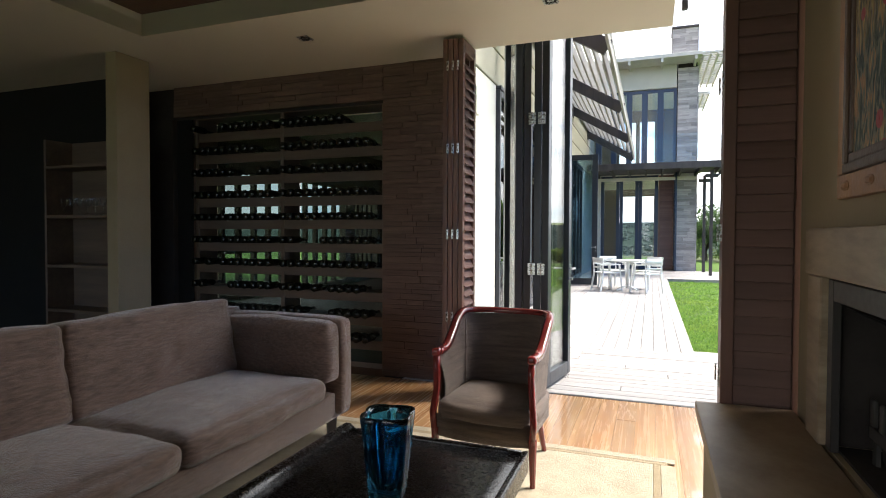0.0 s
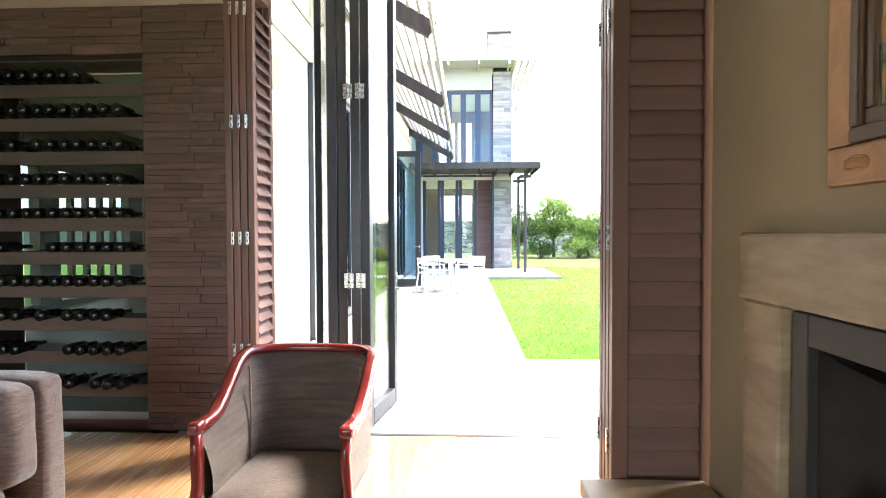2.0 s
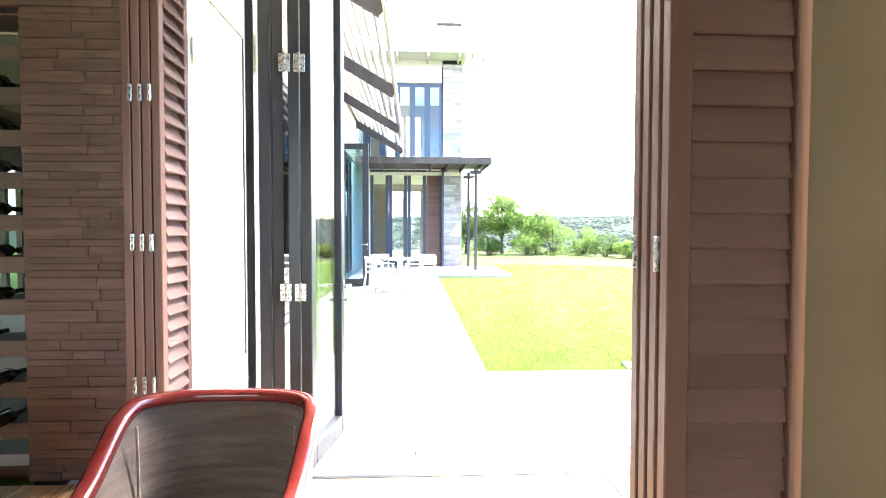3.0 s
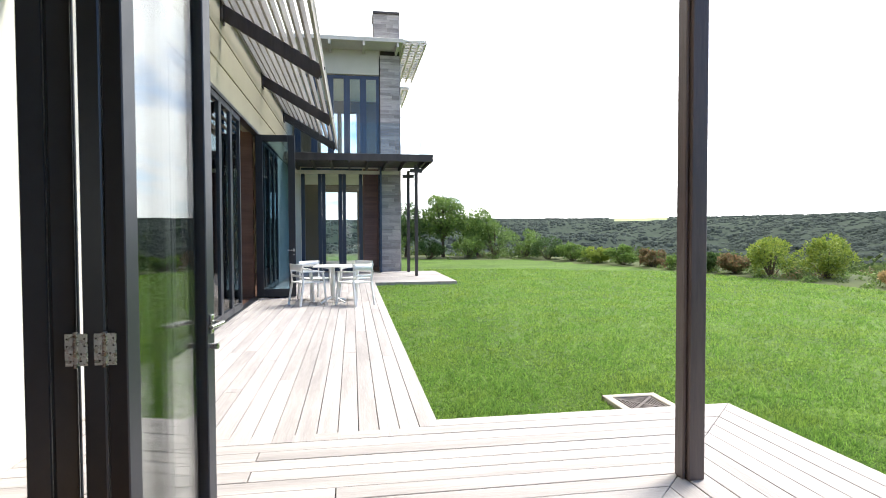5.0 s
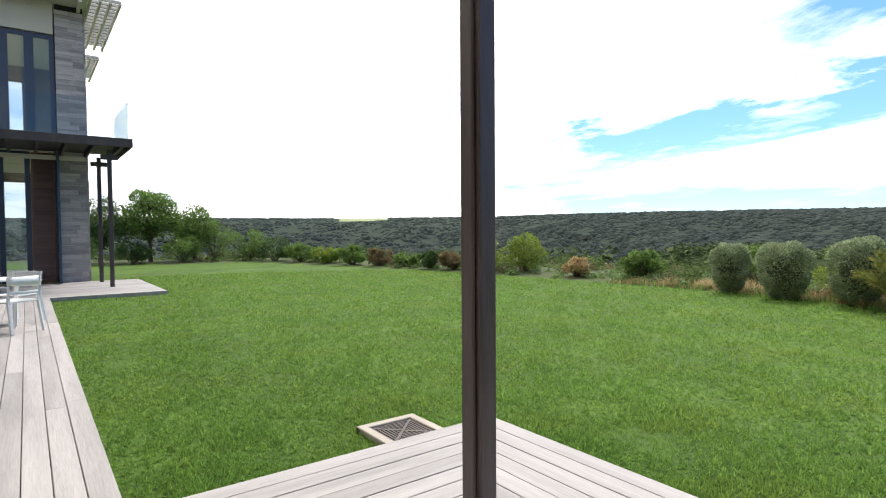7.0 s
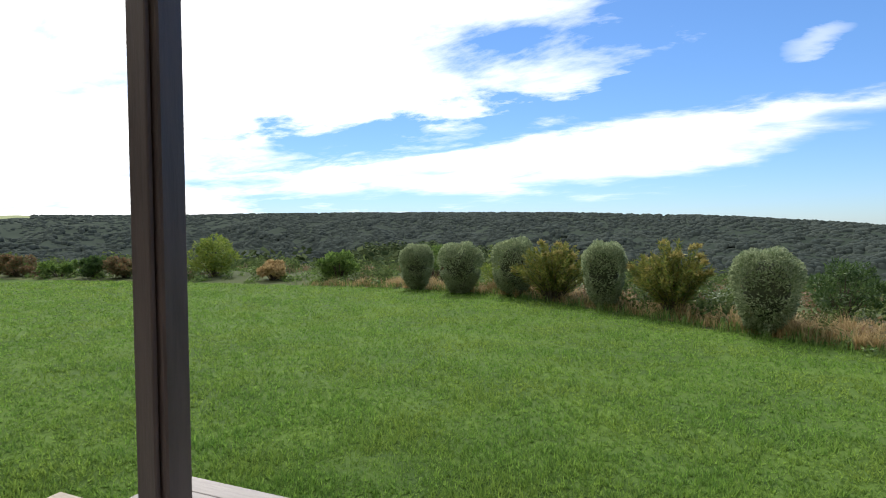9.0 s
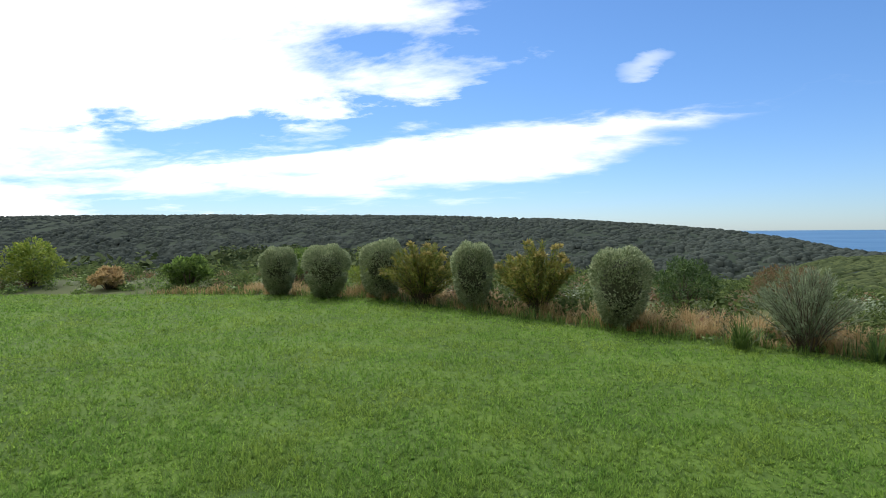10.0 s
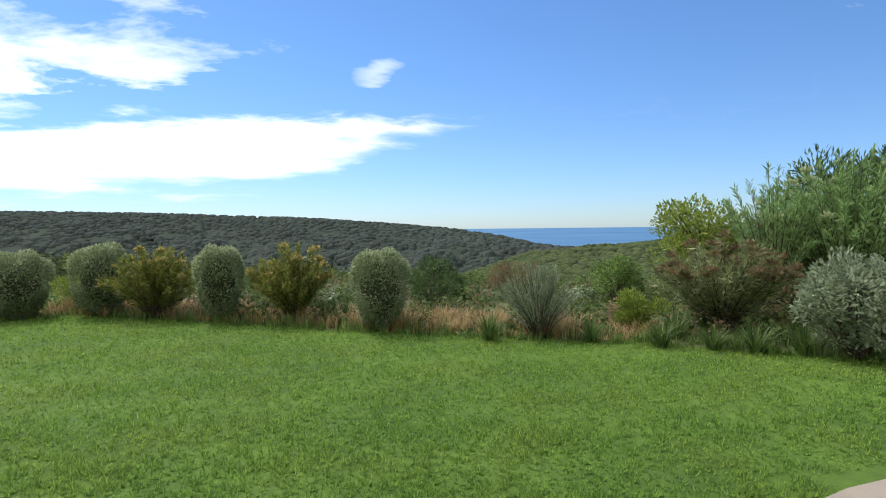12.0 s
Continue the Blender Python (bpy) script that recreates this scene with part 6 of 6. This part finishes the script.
def painting():
    e = thing("painting", 0.928, 1.50, 1.465, "oil painting of a flower field in a carved gilt frame", "painting")
    H, W = 1.05, 1.14
    y1, y0 = W / 2, -W / 2

    def frame_bars(a, b, depth, name, m, lab):
        for (ya, za, yb, zb) in ((y0 + a, a, y1 - a, b), (y0 + a, H - b, y1 - a, H - a), (y0 + a, b + 0.0005, y0 + b, H - b - 0.0005), (y1 - b, b + 0.0005, y1 - a, H - b - 0.0005)):
            part(name, box(-depth, ya, za, 0.002, yb, zb, 0.006, 2), m, e, lab)

    frame_bars(0.0, 0.075, 0.03, "outer_moulding", M_GILT, "carved antique gilt moulding")
    frame_bars(0.0755, 0.105, 0.038, "middle_moulding", M_GILTD, "dark wood moulding")
    frame_bars(0.1055, 0.135, 0.03, "inner_moulding", M_GILTD, "dark gilt slip")
    for k in range(5):
        part("carving", cushion(-0.036, y1 - 0.12 - 0.21 * k, 0.026, -0.028, y1 - 0.06 - 0.21 * k, 0.05, 0.004, 0.008, 0.002, 4), M_GILT, e, "small carved flower")
    m = bpy.data.materials.new("painted_canvas")
    m.use_nodes = True
    nt = m.node_tree
    N, L = nt.nodes.new, nt.links.new
    b = nt.nodes["Principled BSDF"]
    tc, mp = N("ShaderNodeTexCoord"), N("ShaderNodeMapping")
    mp.inputs["Scale"].default_value = (1, 3.2, 1)
    L(tc.outputs["Object"], mp.inputs[0])
    n = N("ShaderNodeTexNoise"); n.inputs["Scale"].default_value, n.inputs["Detail"].default_value, n.inputs["Distortion"].default_value = 11, 8, 1.4
    L(mp.outputs[0], n.inputs["Vector"])
    ramp = N("ShaderNodeValToRGB")
    el = ramp.color_ramp.elements
    el[0].position, el[0].color = 0.3, (0.012, 0.02, 0.03, 1)
    el[1].position, el[1].color = 0.72, (0.52, 0.46, 0.20, 1)
    for p, c in ((0.44, (0.03, 0.06, 0.04, 1)), (0.53, (0.19, 0.20, 0.13, 1)), (0.6, (0.42, 0.20, 0.07, 1))):
        x = el.new(p); x.color = c
    L(n.outputs["Fac"], ramp.inputs[0])
    sep = N("ShaderNodeSeparateXYZ"); L(tc.outputs["Object"], sep.inputs[0])
    up = N("ShaderNodeMapRange"); up.inputs["From Min"].default_value, up.inputs["From Max"].default_value = 0.42, 0.62
    L(sep.outputs["Z"], up.inputs[0])
    n2 = N("ShaderNodeTexNoise"); n2.inputs["Scale"].default_value, n2.inputs["Detail"].default_value = 22, 6
    L(mp.outputs[0], n2.inputs["Vector"])
    och = N("ShaderNodeValToRGB")
    och.color_ramp.elements[0].position, och.color_ramp.elements[0].color = 0.4, (0.06, 0.045, 0.02, 1)
    och.color_ramp.elements[1].position, och.color_ramp.elements[1].color = 0.62, (0.62, 0.42, 0.07, 1)
    L(n2.outputs["Fac"], och.inputs[0])
    mx = N("ShaderNodeMix"); mx.data_type = "RGBA"
    L(up.outputs[0], mx.inputs["Factor"]); L(ramp.outputs[0], mx.inputs["A"]); L(och.outputs[0], mx.inputs["B"])
    vo = N("ShaderNodeTexVoronoi"); vo.inputs["Scale"].default_value = 7.5
    L(tc.outputs["Object"], vo.inputs["Vector"])
    dot = N("ShaderNodeMath"); dot.operation = "LESS_THAN"; dot.inputs[1].default_value = 0.2
    L(vo.outputs["Distance"], dot.inputs[0])
    col = N("ShaderNodeSeparateColor"); L(vo.outputs["Color"], col.inputs[0])
    some = N("ShaderNodeMath"); some.operation = "GREATER_THAN"; some.inputs[1].default_value = 0.55
    L(col.outputs[0], some.inputs[0])
    both = N("ShaderNodeMath"); both.operation = "MULTIPLY"
    L(dot.outputs[0], both.inputs[0]); L(some.outputs[0], both.inputs[1])
    fl = N("ShaderNodeMix"); fl.data_type = "RGBA"; fl.inputs["B"].default_value = (0.42, 0.045, 0.05, 1)
    L(both.outputs[0], fl.inputs["Factor"]); L(mx.outputs["Result"], fl.inputs["A"])
    L(fl.outputs["Result"], b.inputs["Base Color"])
    b.inputs["Roughness"].default_value = 0.5
    bp = N("ShaderNodeBump"); bp.inputs["Strength"].default_value, bp.inputs["Distance"].default_value = 0.7, 0.01
    L(n2.outputs["Fac"], bp.inputs["Height"]); L(bp.outputs[0], b.inputs["Normal"])
    part("canvas", box(-0.024, y0 + 0.13, 0.13, -0.004, y1 - 0.13, H - 0.13), m, e, "thickly painted yellow and red flowers")


painting()

# recessed downlights
for x, y in ((-2.34, 3.86), (-0.33, 3.80)):
    e = thing("downlight", x, y, CEIL, "square chrome recessed downlight in the ceiling, switched off", "downlight", "downlights")
    db = bmesh.new()
    for a in range(4):
        add_box(db, -0.052, -0.052, -0.006, 0.052, -0.036, 0.0, 0.0015, 1, pose(0, 0, -0.0003 * a, 0, 0, 90 * a))
    part("bezel", db, M_STEEL, e, "chrome bezel")
    part("well", box(-0.036, -0.036, -0.0035, 0.036, 0.036, -0.0005), M_BLACK, e)
    part("lamp", rod((0, 0, -0.006), (0, 0, -0.0036), 0.02, 0.024, 16), M_STEEL, e, "silvered lamp face")

# ---- wine rack in the wall ----
RACK = [2.48 - 0.2365 * k for k in range(10)]
rack = thing("wine_rack", -3.3, 4.9, 0.0, "tall dark timber wine rack built into the wall", "wine rack")
for x in (-1.31, -1.055, 0.06, 1.225):
    part("upright", box(x - 0.022, -0.12, 0.0, x + 0.022, 0.16, 2.59, 0.003), M_SHELF, rack)
part("head_board", box(-1.332, -0.13, 2.5905, 1.24, 0.16, 2.62, 0.003), M_SHELF, rack)
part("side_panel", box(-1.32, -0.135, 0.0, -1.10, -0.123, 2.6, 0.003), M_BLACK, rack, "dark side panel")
for zb in RACK:
    for x0, x1 in ((-1.032, 0.037), (0.083, 1.202)):
        part("shelf_front", box(x0, -0.118, zb - 0.135, x1, -0.095, zb - 0.043, 0.003), M_SHELF, rack)
        part("shelf", box(x0, -0.0945, zb - 0.062, x1, 0.15, zb - 0.045, 0.002), M_SHELF, rack)


# tinted panes added only to dim the window light behind the bottles
for x0, x1 in ((-1.032, 0.037), (0.083, 1.202)):
    pane = part("dimming_pane", box(x0, 0.162, 0.02, x1, 0.17, 2.58), M_DIMMING, rack, "added tinted pane that dims the light behind the rack")
    pane.visible_shadow = False


def bottle():
    e = thing("wine_bottle", 0, 0, 0, "dark green wine bottle lying in the rack", "bottle", "racked bottles")
    bm = bmesh.new()
    prof = [(-0.11, 0.0), (-0.11, 0.013), (-0.03, 0.0135), (0.0, 0.03), (0.02, 0.036), (0.185, 0.0365), (0.19, 0.033), (0.19, 0.0)]
    N, rings = 14, []
    for y, r in prof:
        rings.append([bm.verts.new((r * math.cos(2 * math.pi * i / N), y, r * math.sin(2 * math.pi * i / N))) for i in range(N)] if r else [bm.verts.new((0, y, 0))])
    for a, b in zip(rings, rings[1:]):
        for i in range(N):
            j = (i + 1) % N
            if len(a) == 1: bm.faces.new((a[0], b[j], b[i]))
            elif len(b) == 1: bm.faces.new((a[i], a[j], b[0]))
            else: bm.faces.new((a[i], a[j], b[j], b[i]))
    bmesh.ops.recalc_face_normals(bm, faces=bm.faces)
    part("glass_body", bm, M_BOTTLE, e, "", True)
    cm = rod((0, -0.112, 0), (0, -0.055, 0), 0.0145, 0.0148, 12)
    part("capsule", cm, M_IRON, e, "dark foil capsule")
    return e


first = bottle()
rng = random.Random(7)
placed = 0
for zb in RACK:
    for x0, x1 in ((-4.325, -3.27), (-3.20, -2.105)):
        n = int((x1 - x0) / 0.094)
        gap = rng.randint(0, n) if rng.random() < 0.4 else -9
        for i in range(n):
            if abs(i - gap) <= 1 or rng.random() < 0.04:
                continue
            m = pose(x0 + 0.05 + i * 0.094, 4.90 - 0.075 + rng.uniform(-0.01, 0.01), zb - 0.008, 0, 0, 180)
            if placed == 0:
                first.matrix_world = m
            else:
                copy_thing(first, m)
            placed += 1

# bar niche: shelves with a few glasses, a framed picture and a cabinet
bar = thing("bar_shelf", -5.03, 4.0, 0.0, "dark timber bar shelves in a shadowed niche", "shelf")
part("back_panel", box(-0.42, 0.16, 0.0, 0.42, 0.19, 2.3, 0.003), M_SHELF, bar)
part("side_panel", box(-0.45, -0.12, 0.0, -0.421, 0.19, 2.3, 0.003), M_SHELF, bar)
part("side_panel", box(0.421, -0.12, 0.0, 0.45, 0.19, 2.3, 0.003), M_SHELF, bar)
for z in (0.55, 1.0, 1.5, 2.0):
    part("shelf_board", box(-0.4205, -0.12, z, 0.4205, 0.159, z + 0.03, 0.003), M_SHELF, bar)
for i in range(6):
    g = thing("wine_glass", -5.33 + 0.11 * i, 3.98, 1.531, "clear stemmed wine glass standing on the bar shelf", "glass", "bar glasses")
    part("foot", rod((0, 0, 0), (0, 0, 0.006), 0.032, 0.028, 14), M_GLASS, g)
    part("stem", rod((0, 0, 0.006), (0, 0, 0.09), 0.004, 0.004, 8), M_GLASS, g)
    part("bowl", rod((0, 0, 0.09), (0, 0, 0.17), 0.022, 0.036, 16), M_GLASS, g)

# ---- stone facing and floor boards ----
structure_stone = thing("stone_facing", -1.66, 4.76, 0.0, "stacked reddish-brown ledge-stone facing on the wall", "stone wall", "", 0, "structure")
ledge_stones(structure_stone, -0.398, 0.36, -0.0, 0.0, 2.95, 0.052, 0.14, 0.42, 0.035, M_STONE)
over_stone = thing("stone_facing_over", -3.3, 4.76, 0.0, "stacked reddish-brown ledge-stone facing above the wine rack", "stone wall", "", 0, "structure")
ledge_stones(over_stone, -1.32, 1.24, 0.0, 2.625, 2.95, 0.06, 0.2, 0.5, 0.035, M_STONE)
ledge_stones(pier, 1.22, 1.9, WY + 0.02, 0.0, 7.7, 0.12, 0.25, 0.6, 0.04, M_STONEOUT)
ledge_stones(pier, WY + 0.03, WY + 1.4, 1.9, 0.0, 7.7, 0.22, 0.5, 0.9, 0.04, M_STONEOUT, "stone", "y")
ledge_stones(chim, 1.03, 1.93, WY + 0.72, 8.0, 9.42, 0.11, 0.25, 0.6, 0.04, M_STONEOUT)
ledge_stones(chim, WY + 0.73, WY + 1.7, 1.93, 8.0, 9.42, 0.14, 0.4, 0.8, 0.04, M_STONEOUT, "stone", "y")


def floor_boards():
    fl = thing("floor_boards", -1.0, 2.0, 0.0, "warm reddish hardwood floor boards, polished", "floor", "", 0, "structure")
    shared = {}
    PW = 0.135
    for i in range(46):
        x1 = 1.19 - i * PW
        cuts = [-5.0] + sorted(random.uniform(-4, 4.2) for _ in range(3 if i < 30 else 1)) + [4.67]
        for a, b in zip(cuts, cuts[1:]):
            if b - a < 0.05:
                continue
            key = round(b - a, 1)
            if key not in shared:
                shared[key] = mesh_of("board", box(0, 0, -0.02, PW - 0.0015, 1, 0.0))
                shared[key].materials.append(M_FLOOR)
            ob = new("board", shared[key])
            ob.parent = fl
            ob.matrix_basis = Matrix.Translation((1.0, -2.0, 0.0)) @ Matrix.Translation((x1 - PW, a + 0.0008, random.uniform(-0.0006, 0.0))) @ Matrix.Diagonal((1, b - a - 0.0016, 1, 1))


floor_boards()
structure("floor_west", box(-9.0, -5.0, -0.02, -5.03, 4.70, -0.002), M_FLOOR, "warm reddish hardwood floor in the dark back of the room", "floor")

# ---- white table and chairs on the deck ----


def garden_chair():
    e = thing("garden_chair", 0, 0, 0, "white moulded resin garden armchair on the deck", "chair", "chairs round the deck table")
    part("seat", cushion(-0.23, -0.22, 0.43, 0.23, 0.24, 0.46, -0.004, 0.014, 0.0, 8), M_WHITEPL, e, "", True)
    back = []
    for i in range(9):
        f = i / 8 * 2 - 1
        back.append((0.235 * f, 0.25 - 0.04 * f * f, 0.0))
    part("backrest", sweep([(x, y + 0.035, 0.735) for x, y, _ in back], [(-0.012, -0.055), (0.012, -0.055), (0.010, 0.065), (-0.010, 0.065)]), M_WHITEPL, e, "", True)
    part("back_bar", sweep([(x, y + 0.015, 0.575) for x, y, _ in back], [(-0.010, -0.02), (0.010, -0.02), (0.010, 0.02), (-0.010, 0.02)]), M_WHITEPL, e, "", True)
    for s in (-1, 1):
        part("leg", sweep([(s * 0.255, -0.255, 0.0), (s * 0.235, -0.215, 0.45), (s * 0.238, -0.19, 0.64)], [(-0.017, -0.017), (0.017, -0.017), (0.017, 0.017), (-0.017, 0.017)]), M_WHITEPL, e)
        part("leg", sweep([(s * 0.24, 0.30, 0.0), (s * 0.225, 0.225, 0.44), (s * 0.235, 0.25, 0.80)], [(-0.018, -0.018), (0.018, -0.018), (0.018, 0.018), (-0.018, 0.018)]), M_WHITEPL, e)
        part("armrest", sweep([(s * 0.24, -0.22, 0.648), (s * 0.255, 0.0, 0.655), (s * 0.238, 0.245, 0.66)], [(-0.024, -0.012), (0.024, -0.012), (0.024, 0.012), (-0.024, 0.012)]), M_WHITEPL, e)
    return e


TX, TY = -0.19, 14.42
gc = garden_chair()
for k, (x, y) in enumerate(((-0.66, 14.12), (0.24, 13.92), (-0.58, 14.98), (0.27, 14.92))):
    a = math.degrees(math.atan2(-(TX - x), TY - y)) + 180
    m = pose(x, y, 0.0, 0, 0, a)
    if k == 0:
        gc.matrix_world = m
    else:
        copy_thing(gc, m)
tb = thing("garden_table", TX, TY, 0.0, "white resin pedestal table with splayed feet on the deck", "table")
part("tabletop", cushion(-0.38, -0.38, 0.715, 0.38, 0.38, 0.745, 0.0, 0.012, 0.0, 8), M_WHITEPL, tb, "", True)
part("pedestal", rod((0, 0, 0.06), (0, 0, 0.716), 0.042, 0.036, 16), M_WHITEPL, tb, "", True)
for a in range(4):
    c, s = math.cos(math.radians(45 + 90 * a)), math.sin(math.radians(45 + 90 * a))
    part("foot", sweep([(0, 0, 0.12), (c * 0.14, s * 0.14, 0.075), (c * 0.34, s * 0.34, 0.012)], [(-0.02, -0.012), (0.02, -0.012), (0.014, 0.014), (-0.014, 0.014)]), M_WHITEPL, tb)
